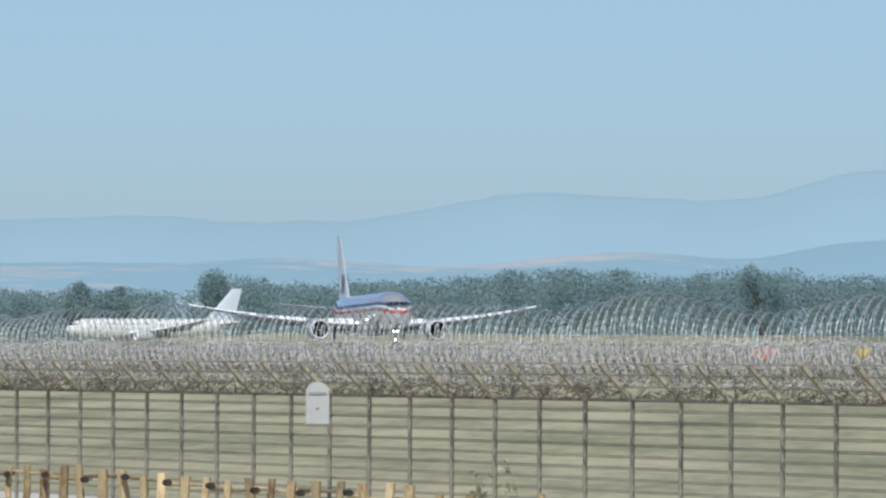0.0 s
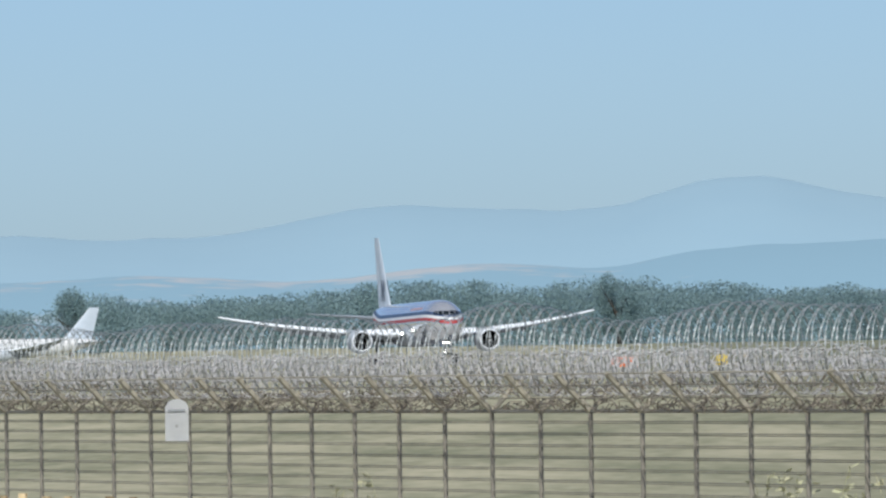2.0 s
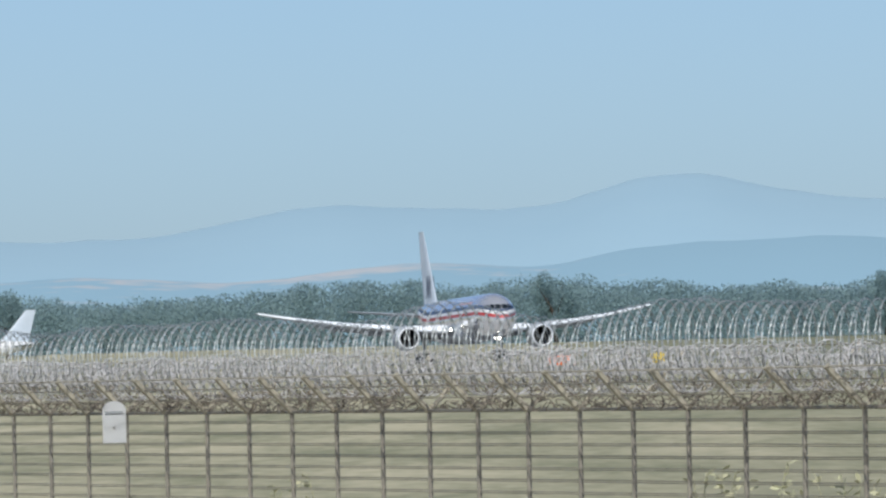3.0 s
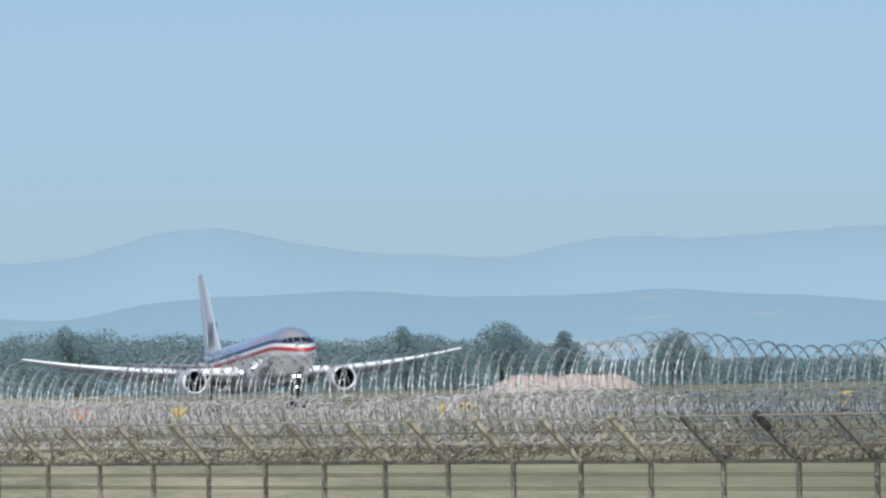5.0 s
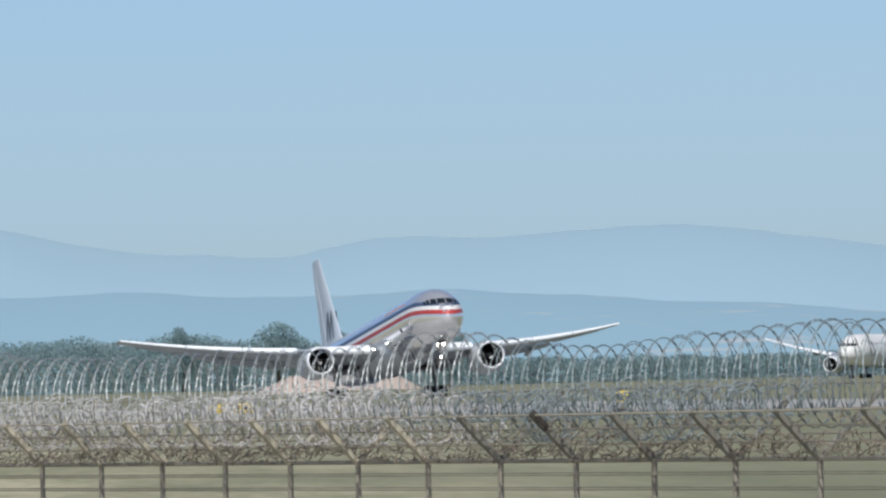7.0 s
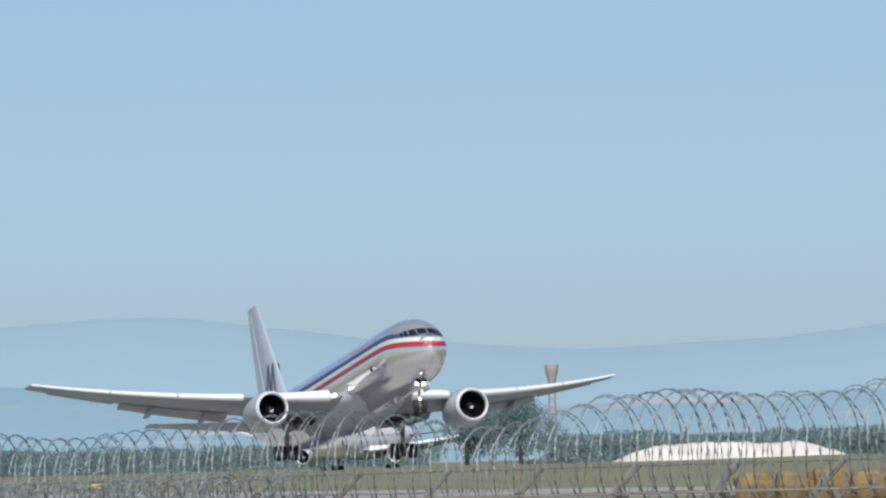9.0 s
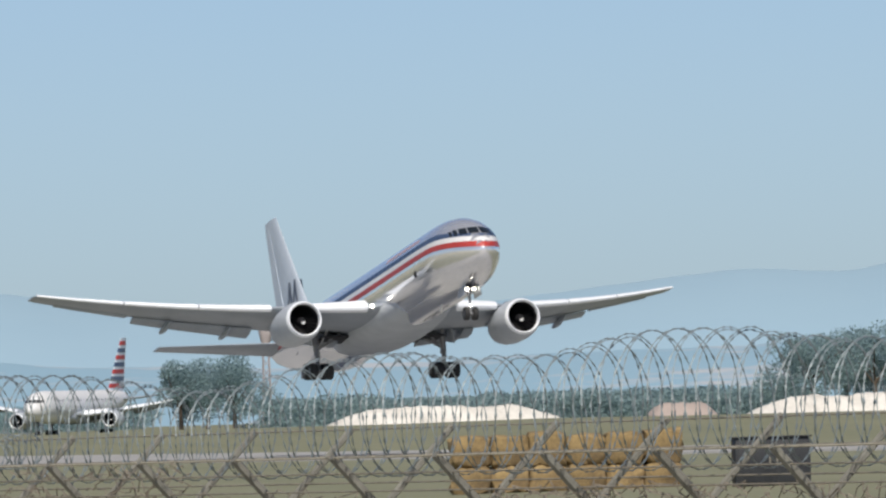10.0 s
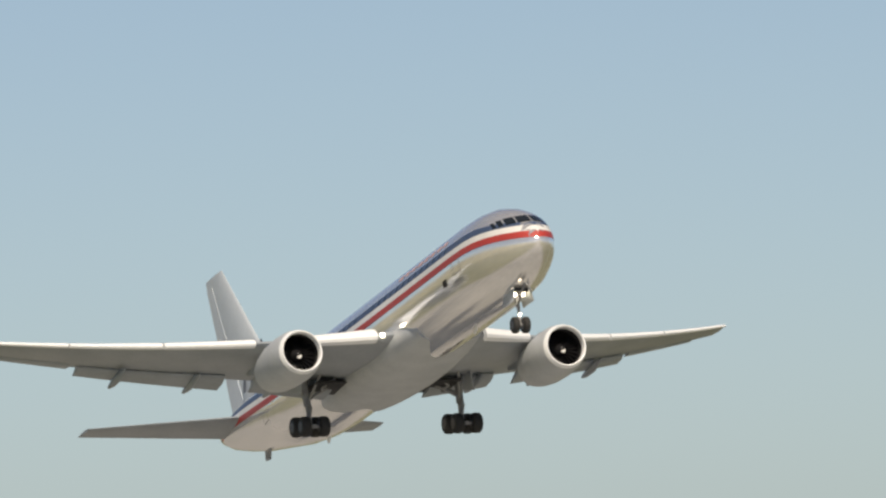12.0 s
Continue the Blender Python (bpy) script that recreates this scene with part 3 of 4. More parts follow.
        for k in range(7):
            s = k / 6
            y = 0.7 + 8.6 * s
            le, te, z, th = 45.7 + 5.8 * s, 51.3 + 2.2 * s, 5.55 + 0.85 * s, 0.5 - 0.36 * s
            ring = [(NOSE_AT - (le + (te - le) * u), y * side, z + v * th) for u, v in AIRFOIL]
            rings.append(ring if side > 0 else ring[::-1])
        add_loft(bm, rings)
        part("tailplane", bm, LIGHT_GREY, plane, "light grey tailplane")
        # main gear
        gx, gy, gz = NOSE_AT - 26.8, 4.66 * side, 0.14
        bm = bmesh.new()
        add_rod(bm, (gx - 0.2, gy + 0.1 * side, 3.3), (gx, gy, 1.35), 0.23, 0.22, 14)
        add_rod(bm, (gx, gy, 1.6), (gx, gy, gz), 0.15, 0.15, 12)
        gear = part("main_gear_strut", bm, GEAR, plane, "grey main landing gear leg")
        bm = bmesh.new()
        add_rod(bm, (gx + 1.5, gy - 0.5 * side, 3.0), (gx + 0.05, gy, 1.55), 0.08, 0.07)
        add_rod(bm, (gx - 0.1, gy - 2.0 * side, 2.8), (gx, gy, 1.7), 0.10, 0.09)
        add_rod(bm, (gx - 1.2, gy - 1.4 * side, 2.9), (gx - 0.05, gy, 1.95), 0.08, 0.08)
        add_rod(bm, (gx + 0.9, gy - 1.6 * side, 2.8), (gx + 0.5, gy - 0.75 * side, 2.25), 0.07, 0.07)
        add_rod(bm, (gx + 0.5, gy - 0.75 * side, 2.25), (gx - 0.05, gy - 1.0 * side, 2.2), 0.06, 0.06)
        add_rod(bm, (gx + 0.25, gy, 1.6), (gx + 0.55, gy, 1.1), 0.06, 0.06)
        add_rod(bm, (gx + 0.55, gy, 1.1), (gx + 0.15, gy, 0.62), 0.06, 0.06)
        part("gear_brace", bm, GEAR, gear, "thin grey gear braces")
        bm = bmesh.new()
        add_box(bm, -0.85, 0.85, -0.13, 0.13, -0.1, 0.13, 0.04)
        for ax in (-0.71, 0.71):
            add_rod(bm, (ax, -0.75, 0), (ax, 0.75, 0), 0.09, 0.09)
        bogie = part("bogie_beam", bm, GEAR, plane, "grey bogie beam of the main gear")
        bogie.location = (gx, gy, gz)
        for ax in (-0.71, 0.71):
            for wy in (-0.57, 0.57):
                build_wheel(bogie, ax, wy, 0, 0.59, 0.52)
        bm = bmesh.new()
        rings = [[(gx + 0.9 - 2.2 * s, gy + 0.45 * side, 3.2), (gx + 0.9 - 2.2 * s, gy + 0.62 * side, 1.9 + 0.5 * s), (gx + 0.9 - 2.2 * s, gy + 0.66 * side, 1.9 + 0.5 * s), (gx + 0.9 - 2.2 * s, gy + 0.50 * side, 3.2)] for s in (0, 0.5, 1)]
        add_loft(bm, rings)
        part("gear_door", bm, PALE_GREY, gear, "open main gear door")
        bm = bmesh.new()
        add_box(bm, gx - 1.5, gx + 1.3, min(gy * 0.42, gy * 0.95), max(gy * 0.42, gy * 0.95), 2.38, 2.52, 0.03)
        part("wheel_bay", bm, DARK, plane, "dark open wheel bay")
    # fin
    bm = bmesh.new()
    rings = []
    for k in range(7):
        s = k / 6
        le, te, z, th = 42.6 + 8.6 * s, 51.6 + 2.6 * s, 6.4 + 9.45 * s, 0.62 - 0.42 * s
        rings.append([(NOSE_AT - (le + (te - le) * u), v * th, z) for u, v in AIRFOIL])
    add_loft(bm, rings)
    fin = part("fin", bm, tail or FIN_GREY, plane, "tall swept fin")
    bm = bmesh.new()
    for s0, s1 in ((0.06, 0.94),):
        rings = []
        for k in range(5):
            s = s0 + (s1 - s0) * k / 4
            le, te, z = 42.6 + 8.6 * s, 51.6 + 2.6 * s, 6.4 + 9.45 * s
            h = le + (te - le) * 0.72
            w = (0.62 - 0.42 * s) * 0.24
            rings.append([(NOSE_AT - h, w, z), (NOSE_AT - te - 0.03, 0.03, z), (NOSE_AT - te - 0.03, -0.03, z), (NOSE_AT - h, -w, z)])
        add_loft(bm, rings)
    part("rudder", bm, tail or FIN_GREY, fin, "rudder")
    if stripes:
        for side in (1, -1):
            for mat, d0, w in ((TAIL_MARK, 45.6, 1.15), (TAIL_MARK, 47.0, 1.15)):
                bm = bmesh.new()
                for lean in (-1, 1):
                    q = [(d0 + 0.75 + lean * 0.75, 7.7), (d0 + 0.75 + lean * 0.75 + 0.42, 7.7), (d0 + 1.15, 10.4), (d0 + 0.75, 10.4)]
                    vs = [bm.verts.new((NOSE_AT - d, (0.335 - (z - 6.4) * 0.022) * side, z)) for d, z in q]
                    bm.faces.new(vs if side * lean > 0 else vs[::-1])
                bmesh.ops.solidify(bm, geom=bm.faces[:], thickness=0.01)
                part("tail_mark", bm, mat, fin, "plain tail mark")
    # nose gear
    nx, nz = NOSE_AT - 4.4, 0.18
    bm = bmesh.new()
    add_rod(bm, (nx - 0.25, 0, 2.3), (nx, 0, 1.15), 0.12, 0.12, 12)
    add_rod(bm, (nx, 0, 1.3), (nx, 0, nz), 0.08, 0.08, 12)
    add_rod(bm, (nx + 1.3, 0, 2.2), (nx + 0.02, 0, 1.35), 0.06, 0.06)
    add_rod(bm, (nx, -0.45, nz), (nx, 0.45, nz), 0.07, 0.07)
    gear = part("nose_gear_strut", bm, GEAR, plane, "grey nose landing gear leg")
    for wy in (-0.31, 0.31):
        build_wheel(gear, nx, wy, nz, 0.47, 0.34)
    for side in (1, -1):
        bm = bmesh.new()
        add_loft(bm, [[(nx + 0.9 - s * 1.7, side * 0.45, 2.1), (nx + 0.9 - s * 1.7, side * 0.60, 1.35), (nx + 0.9 - s * 1.7, side * 0.63, 1.35), (nx + 0.9 - s * 1.7, side * 0.48, 2.1)] for s in (0, 0.5, 1)])
        part("nose_gear_door", bm, PALE_GREY, gear, "open nose gear door")
        if gear_lamps:
            bm = bmesh.new()
            add_revolve(bm, ((0.0, 0.14), (0.05, 0.12), (0.08, 0.02)), (nx + 0.25, 0.25 * side, 1.90), "x", 16)
            part("gear_light", bm, LAMP, gear, "lit white gear light")
    bm = bmesh.new()
    add_revolve(bm, ((0.0, 0.08), (0.04, 0.07), (0.06, 0.02)), (nx + 0.12, 0, 0.75), "x", 12)
    part("taxi_light", bm, LAMP if gear_lamps else GEAR, gear, "small lit taxi light")
    bm = bmesh.new()
    add_box(bm, nx - 0.9, nx + 0.8, -0.40, 0.40, 1.95, 2.12, 0.03)
    part("nose_wheel_bay", bm, DARK, plane, "dark open nose wheel bay")
    # tail skid and small aerials
    bm = bmesh.new()
    add_loft(bm, [[(NOSE_AT - 46.2 - 0.1 * k, w, 3.9 - 0.42 * k), (NOSE_AT - 46.8 - 0.1 * k, w, 3.95 - 0.42 * k), (NOSE_AT - 46.8 - 0.1 * k, -w, 3.95 - 0.42 * k), (NOSE_AT - 46.2 - 0.1 * k, -w, 3.9 - 0.42 * k)] for k, w in ((0, 0.12), (1, 0.1), (2, 0.07))])
    part("tail_skid", bm, GEAR, plane, "small tail skid")
    for d, z in ((11, 1.85), (36, 1.85)):
        bm = bmesh.new()
        add_loft(bm, [[(NOSE_AT - d, 0.04, z), (NOSE_AT - d - 0.5, 0.04, z), (NOSE_AT - d - 0.5, -0.04, z), (NOSE_AT - d, -0.04, z)], [(NOSE_AT - d - 0.2, 0.02, z - 0.35), (NOSE_AT - d - 0.5, 0.02, z - 0.35), (NOSE_AT - d - 0.5, -0.02, z - 0.35), (NOSE_AT - d - 0.2, -0.02, z - 0.35)]])
        part("aerial", bm, WHITE, plane)
    return plane


airliner = build_airliner(pose(0, 0, 0), "bare metal twin-engine airliner with red, white and blue stripe taking off", ALUMINIUM)


# ---- perimeter fence ----
BAY = 2.5


def fence_at(n):
    """Foot of the post with number n on the perimeter line."""
    return Vector((2.98 + 0.6455 * n, 147.1 - 2.415 * n, 0))


FIRST, LAST = -34, 24
ALONG = (fence_at(1) - fence_at(0)).normalized()
ACROSS = Vector((ALONG.y, -ALONG.x, 0))  # away from the field


def rail_height(n):
    return 2.13 + 0.004 * n


def build_fence():
    fence = thing("perimeter_fence", pose(0, 0, 0), "welded mesh airport fence with Y-shaped arms and razor wire coils", "fence")
    for n in range(FIRST, LAST + 1):
        q, top = fence_at(n), rail_height(n)
        bm = bmesh.new()
        add_rod(bm, (q.x, q.y, 0), (q.x, q.y, top + 0.03), 0.031, 0.031, 8)
        post = part("post", bm, POST_STEEL, fence)
        for s, nm in ((1, "near_arm"), (-1, "far_arm")):
            bm = bmesh.new()
            r = 0.044 if s > 0 else 0.034
            reach = 0.47 if s > 0 else 0.74
            tip = q + ACROSS * (reach * s) + Vector((0, 0, top + (0.50 if s > 0 else 0.76)))
            add_rod(bm, (q.x, q.y, top), tip, r, r, 6)
            part(nm, bm, ARM if n < 8 else DULL_ARM, post)
            # One near arm has a dark rusted end, laid over the arm as a sleeve.
            if n == 9 and s > 0:
                bm = bmesh.new()
                foot = Vector((q.x, q.y, top))
                add_rod(bm, foot.lerp(tip, 0.68), foot.lerp(tip, 1.03), r * 1.08, r * 1.05, 7)
                part("wrapping", bm, RUST, post, "dark rusted end of the arm")
    for n in range(FIRST, LAST):
        a, b = fence_at(n), fence_at(n + 1)
        t0, t1 = rail_height(n), rail_height(n + 1)
        bm = bmesh.new()
        add_rod(bm, (a.x, a.y, t0), (b.x, b.y, t1), 0.024, 0.024, 6)
        k, thin = 1, 0.0065 if n < 4 else 0.0048
        while t0 - 0.155 * k > 0.05:
            for e in (0.0, 0.025):
                add_rod(bm, (a.x, a.y, t0 - 0.155 * k + e), (b.x, b.y, t1 - 0.155 * k + e), thin, thin, 4)
            k += 1
        part("mesh_panel", bm, GALVANISED, fence, "welded wire mesh panel", smooth=False)
    # straight strands on the arms
    for s in (1, -1):
        for share in ((0.35, 0.68, 0.98) if s > 0 else (0.5, 1.0, 1.5)):
            bm = bmesh.new()
            rings = []
            for n in range(FIRST, LAST + 1):
                p = fence_at(n) + ACROSS * (0.47 * s * share) + Vector((0, 0, rail_height(n) + 0.5 * share))
                w = 0.010 if share == 0.98 else 0.008
                rings.append([p + ACROSS * (w * c) + Vector((0, 0, w * d)) for c, d in ((1, 0), (0, 1), (-1, 0), (0, -1))])
            add_loft(bm, rings)
            part("strand", bm, ARM if share == 0.98 else POST_STEEL, fence, "taut barbed strand", smooth=False)
    return fence


def build_coil(name, radius, rise, step, tube, wobble, seed, mat, label, jitter=0.06, sides=4, turn_points=22, until=None, side=0.0, rake=((0, 0), (1, 0)), dull_from=99):
    """A concertina coil along the fence, its loops bunched and stretched. rake: post number and how far the loops lean along the fence."""
    last = LAST if until is None else until
    length = BAY * (last - FIRST)
    loops = int(length / step)
    start = fence_at(FIRST)
    total = loops * turn_points
    coil = thing(name, pose(0, 0, 0), label, "razor wire")
    sections = last - FIRST
    for sec in range(sections):
        verts, faces = [], []
        for row, i in enumerate(range(total * sec // sections, total * (sec + 1) // sections + 1)):
            s = i / turn_points * step
            n = FIRST + s / BAY
            r = radius * (1 + wobble * noise.noise((s * 0.17, seed, 0)) + jitter * noise.noise((s * 1.9, seed, 3)))
            r *= 1 + 0.10 * smooth_step(11, 16, n)
            t = 2 * math.pi * i / turn_points
            lean = float(np.interp(n, *zip(*rake))) * (1 + 0.35 * noise.noise((s * 0.11, seed, 6)))
            shift = step * 0.5 * math.sin(t) * (1 if (i // turn_points) % 2 else -1) + jitter * 2.5 * noise.noise((s * 0.6, seed, 8)) + step * 1.6 * noise.noise((s * 0.35, seed, 9))
            c = start + ALONG * (s + shift + lean * r * math.cos(t)) + ACROSS * (side + jitter * 0.3 * noise.noise((s * 1.1, seed, 12))) + Vector((0, 0, rail_height(n) + rise + r - radius))
            radial = ACROSS * math.cos(t) + Vector((0, 0, math.sin(t)))
            p = c + radial * r
            wire = tube * (1.5 if i % 3 == 0 else 0.6)
            for k in range(sides):
                a = 2 * math.pi * k / sides
                verts.append(p + radial * (wire * math.cos(a)) + ALONG * (wire * math.sin(a)))
            if row:
                for k in range(sides):
                    j = (k + 1) % sides
                    faces.append(((row - 1) * sides + k, (row - 1) * sides + j, row * sides + j, row * sides + k))
        from_lists("coil_section", verts, faces, mat if FIRST + sec < dull_from else DULL_RAZOR, coil)
    return coil


def build_tangle():
    """Loose wires, bent at random, caught along the top rail; their dark brown also stands in for a shadow band."""
    rnd = random.Random(9)
    verts, faces = [], []
    for n in range(FIRST, LAST):
        for wire in range(10 if n < 14 else 3):
            low, wide = rnd.uniform(0.0, 0.18) if wire < 6 else rnd.uniform(0.15, 0.42), rnd.uniform(-0.14, 0.16)
            for i in range(23):
                share = n + i / 22
                p = fence_at(share) + ACROSS * (wide + rnd.gauss(0, 0.05)) + ALONG * rnd.gauss(0, 0.05)
                p.z = rail_height(share) + max(-0.02, low + rnd.gauss(0, 0.045))
                for c, d in ((1, -0.6), (-1, -0.6), (0, 1)):
                    verts.append(p + ACROSS * (0.006 * c) + Vector((0, 0, 0.006 * d)))
                if i:
                    k = len(verts) - 6
                    faces += [(k, k + 1, k + 4, k + 3), (k + 1, k + 2, k + 5, k + 4), (k + 2, k, k + 3, k + 5)]
    tagged(from_lists("wire_tangle", verts, faces, DARK_WIRE), "tangle of wire along the top rail, dark brown to stand for shade too", "wire", kind="stuff")


build_fence()
build_coil("razor_coil", 0.49, 0.80, 0.25, 0.0075, 0.30, 2.0, RAZOR, "large loops of grey razor wire lying on the fence arms", sides=3, turn_points=90,
           rake=((-34, 2.0), (5, 2.0), (14, 1.2), (24, 0.8)), dull_from=8)
build_coil("razor_coil", 0.20, 0.40, 0.19, 0.0058, 0.35, 5.0, PALE_WIRE, "small dense coil of pale razor wire between the fence arms", 0.5, 4, 14, until=11, dull_from=8)
build_coil("razor_coil", 0.15, 0.58, 0.21, 0.0068, 0.40, 7.0, PALE_WIRE, "messy coil of pale razor wire over the near arms", 0.45, 4, 14, until=12, side=0.30, dull_from=7)
build_coil("razor_coil", 0.16, 0.62, 0.22, 0.0068, 0.40, 11.0, PALE_WIRE, "messy coil of pale razor wire over the far arms", 0.5, 4, 14, until=12, side=-0.42, dull_from=7)
build_tangle()


# ---- notice on the fence ----
def build_notice():
    p = fence_at(-11.44) + ACROSS * 0.52
    board = thing("notice_board", Matrix.Translation((p.x, p.y, 1.66)) @ Matrix.Rotation(radians(-8), 4, "Z"), "white notice board wired to the mesh fence", "sign")
    bm = bmesh.new()
    n = 10
    w, h = 0.175, 0.62
    outline = [(-w, 0), (w, 0)] + [(w * math.cos(math.pi * k / n), h - 0.14 + 0.14 * math.sin(math.pi * k / n)) for k in range(n + 1)]
    f = bm.faces.new([bm.verts.new((x, 0, z)) for x, z in outline])
    bmesh.ops.solidify(bm, geom=[f], thickness=0.02)
    panel = part("panel", bm, WHITE, board)
    bm = bmesh.new()
    add_box(bm, -0.13, 0.13, -0.026, -0.022, 0.44, 0.465)
    part("text_bar", bm, GEAR, panel, "plain grey bar")
    bm = bmesh.new()
    add_box(bm, -0.02, 0.02, 0.0, 0.52, 0.2, 0.24)
    part("bracket", bm, GALVANISED, board)


build_notice()


# ---- wooden paling fence ----
def build_paling_fence():
    fence = thing("paling_fence", pose(0, 0, 0), "rustic split-wood post and rail fence", "fence")
    rnd = random.Random(5)
    k = 0.8
    first, last, step = -36.0, 16.0, 0.61
    def foot(n):
        q = fence_at(n) * k
        return Vector((q.x, q.y, 0))
    n = first
    while n < last:
        q = foot(n)
        top = 1.12 - 0.006 * n + rnd.uniform(-0.07, 0.07)
        r = rnd.uniform(0.048, 0.07)
        bm = bmesh.new()
        rings = []
        px, py = rnd.uniform(-0.03, 0.03), rnd.uniform(-0.03, 0.03)
        for j, z in enumerate((0, 0.3, 0.6, 0.9, top)):
            rr = r * rnd.uniform(0.88, 1.12)
            ox, oy = px * z + rnd.uniform(-0.026, 0.026), py * z + rnd.uniform(-0.02, 0.02)
            rings.append([(q.x + ox + rr * math.cos(t), q.y + oy + rr * math.sin(t), z) for t in [2 * math.pi * i / 7 for i in range(7)]])
        add_loft(bm, rings)
        part("pale", bm, PALING, fence, smooth=False)
        bm = bmesh.new()
        add_rod(bm, (q.x, q.y, -0.02), (q.x + px * 0.2, q.y + py * 0.2, rnd.uniform(0.16, 0.3)), r * 1.16, r * 1.14, 7)
        part("foot", bm, TAR, fence, "black tarred post foot", smooth=False)
        n += step * rnd.uniform(0.9, 1.1)
    for drop in (0.13, 0.56, 0.97):
        n = first
        while n < last:
            a, b = foot(n), foot(n + 1.22)
            za = 1.12 - 0.006 * n - drop + rnd.uniform(-0.04, 0.04)
            zb = za + rnd.uniform(-0.05, 0.03)
            bm = bmesh.new()
            off = ACROSS * -0.07
            mid = (a + b) / 2 + off + Vector((0, 0, (za + zb) / 2 + rnd.uniform(-0.02, 0.02)))
            add_rod(bm, a + off + Vector((0, 0, za)) - ALONG * 0.2, mid, 0.026, 0.023, 6)
            add_rod(bm, mid, b + off + Vector((0, 0, zb)) + ALONG * 0.2, 0.023, 0.020, 6)
            part("rail", bm, PALING, fence, smooth=False)
            bm = bmesh.new()
            end = b + ACROSS * 0.03 + Vector((0, 0, zb))
            add_rod(bm, end + ALONG * 0.16, end + ALONG * rnd.uniform(0.3, 0.42), 0.04, 0.045, 7)
            part("rail_end", bm, TAR, fence, "dark knobbed rail end", smooth=False)
            n += 1.22


build_paling_fence()


# ---- service track and weeds along the fence ----
def build_track():
    bm = bmesh.new()
    rings = []
    for n in range(FIRST, LAST + 1):
        q = fence_at(n)
        rings.append([q - ACROSS * d + Vector((0, 0, h)) for d, h in ((1.6, -0.1), (1.9, 0.05), (3.4, 0.07), (5.0, 0.05), (5.3, -0.1))])
    add_loft(bm, rings, closed=False)
    bmesh.ops.recalc_face_normals(bm, faces=bm.faces[:])
    tagged(mesh_object("service_track", bm, TRACK), "pale gravel service track inside the fence", "track", kind="structure")


def build_weed(n, off, height, seed):
    """A tall clump of dry weeds: stems with small leaves."""
    rnd = random.Random(seed)
    q = fence_at(n) - ACROSS * off
    weed = thing("weed_clump", pose(q.x, q.y, 0), "tall pale green weeds growing behind the mesh", "weeds", "weeds along the fence")
    for k in range(9):
        a, lean = rnd.uniform(0, 6.28), rnd.uniform(0.1, 0.5)
        h = height * rnd.uniform(0.6, 1.0)
        foot = Vector((rnd.uniform(-0.5, 0.5), rnd.uniform(-0.5, 0.5), -0.02))
        top = foot + Vector((lean * math.cos(a), lean * math.sin(a), h))
        bm = bmesh.new()
        add_rod(bm, foot, top, 0.012, 0.005, 5)
        for j in range(14):
            s = rnd.uniform(0.3, 1)
            c = foot.lerp(top, s)
            u = Vector((rnd.uniform(-1, 1), rnd.uniform(-1, 1), rnd.uniform(-0.2, 0.7))).normalized() * rnd.uniform(0.08, 0.2)
            w = Vector((rnd.uniform(-1, 1), rnd.uniform(-1, 1), rnd.uniform(-1, 1))) * 0.035
            vs = [bm.verts.new(c), bm.verts.new(c + u * 0.5 + w), bm.verts.new(c + u), bm.verts.new(c + u * 0.5 - w)]
            bm.faces.new(vs)
        part("stem", bm, WEED, weed, smooth=False)


def build_road():
    """The pale gravel road between the wooden fence and the mesh fence."""
    bm = bmesh.new()
    rings = []
    for n in range(FIRST - 2, LAST + 1):
        q = fence_at(n)
        rings.append([Vector((q.x * k, q.y * k, z)) for k, z in ((0.812, -0.1), (0.818, 0.03), (0.85, 0.05), (0.89, 0.05), (0.922, 0.03), (0.928, -0.1))])
    add_loft(bm, rings, closed=False)
    bmesh.ops.recalc_face_normals(bm, faces=bm.faces[:])
    if sum(f.normal.z for f in bm.faces) < 0:
        bmesh.ops.reverse_faces(bm, faces=bm.faces[:])
    tagged(mesh_object("perimeter_road", bm, ROAD), "pale gravel road outside the mesh fence", "road", kind="structure")


build_track()
build_road()
for n, off, height, seed in ((-0.6, 1.0, 1.5, 1), (0.4, 0.8, 1.3, 2), (1.4, 1.2, 1.55, 3), (2.2, 0.9, 1.2, 4), (-9.5, 1.0, 1.3, 5), (4.8, 1.0, 1.2, 6)):
    build_weed(n, off, height, seed)


# ---- airfield signs, heaps and boxes ----
def spot(u, y):
    """A place y metres ahead, u in the units 21000 x tangent."""
    x = y * math.tan(u / 21000)
    return x, y, ground_height(x, y)


def build_sign(u, y, width, height, top, mat, label, legs=2, bars=4):
    x, y, z = spot(u, y)
    sign = thing("airfield_sign", pose(x, y, z, 0, 0, 0), label, "sign", "airfield signs")
    bm = bmesh.new()
    add_box(bm, -width / 2, width / 2, -0.09, 0.09, top - z - height, top - z, 0.03)
    board = part("board", bm, mat, sign)
    for k in range(legs):
        bm = bmesh.new()
        px = width * (-0.4 + 0.8 * k / max(1, legs - 1))
        add_rod(bm, (px, 0, 0), (px, 0, top - z - height + 0.02), 0.05)
        part("leg", bm, GEAR, sign)
    for k in range(bars):
        bm = bmesh.new()
        px = -width * 0.3 + k * width * 0.2
        add_box(bm, px - 0.08, px + 0.08, -0.11, -0.094, top - z - height * 0.78, top - z - height * 0.22)
        part("bar", bm, DARK, board, "plain dark bar")


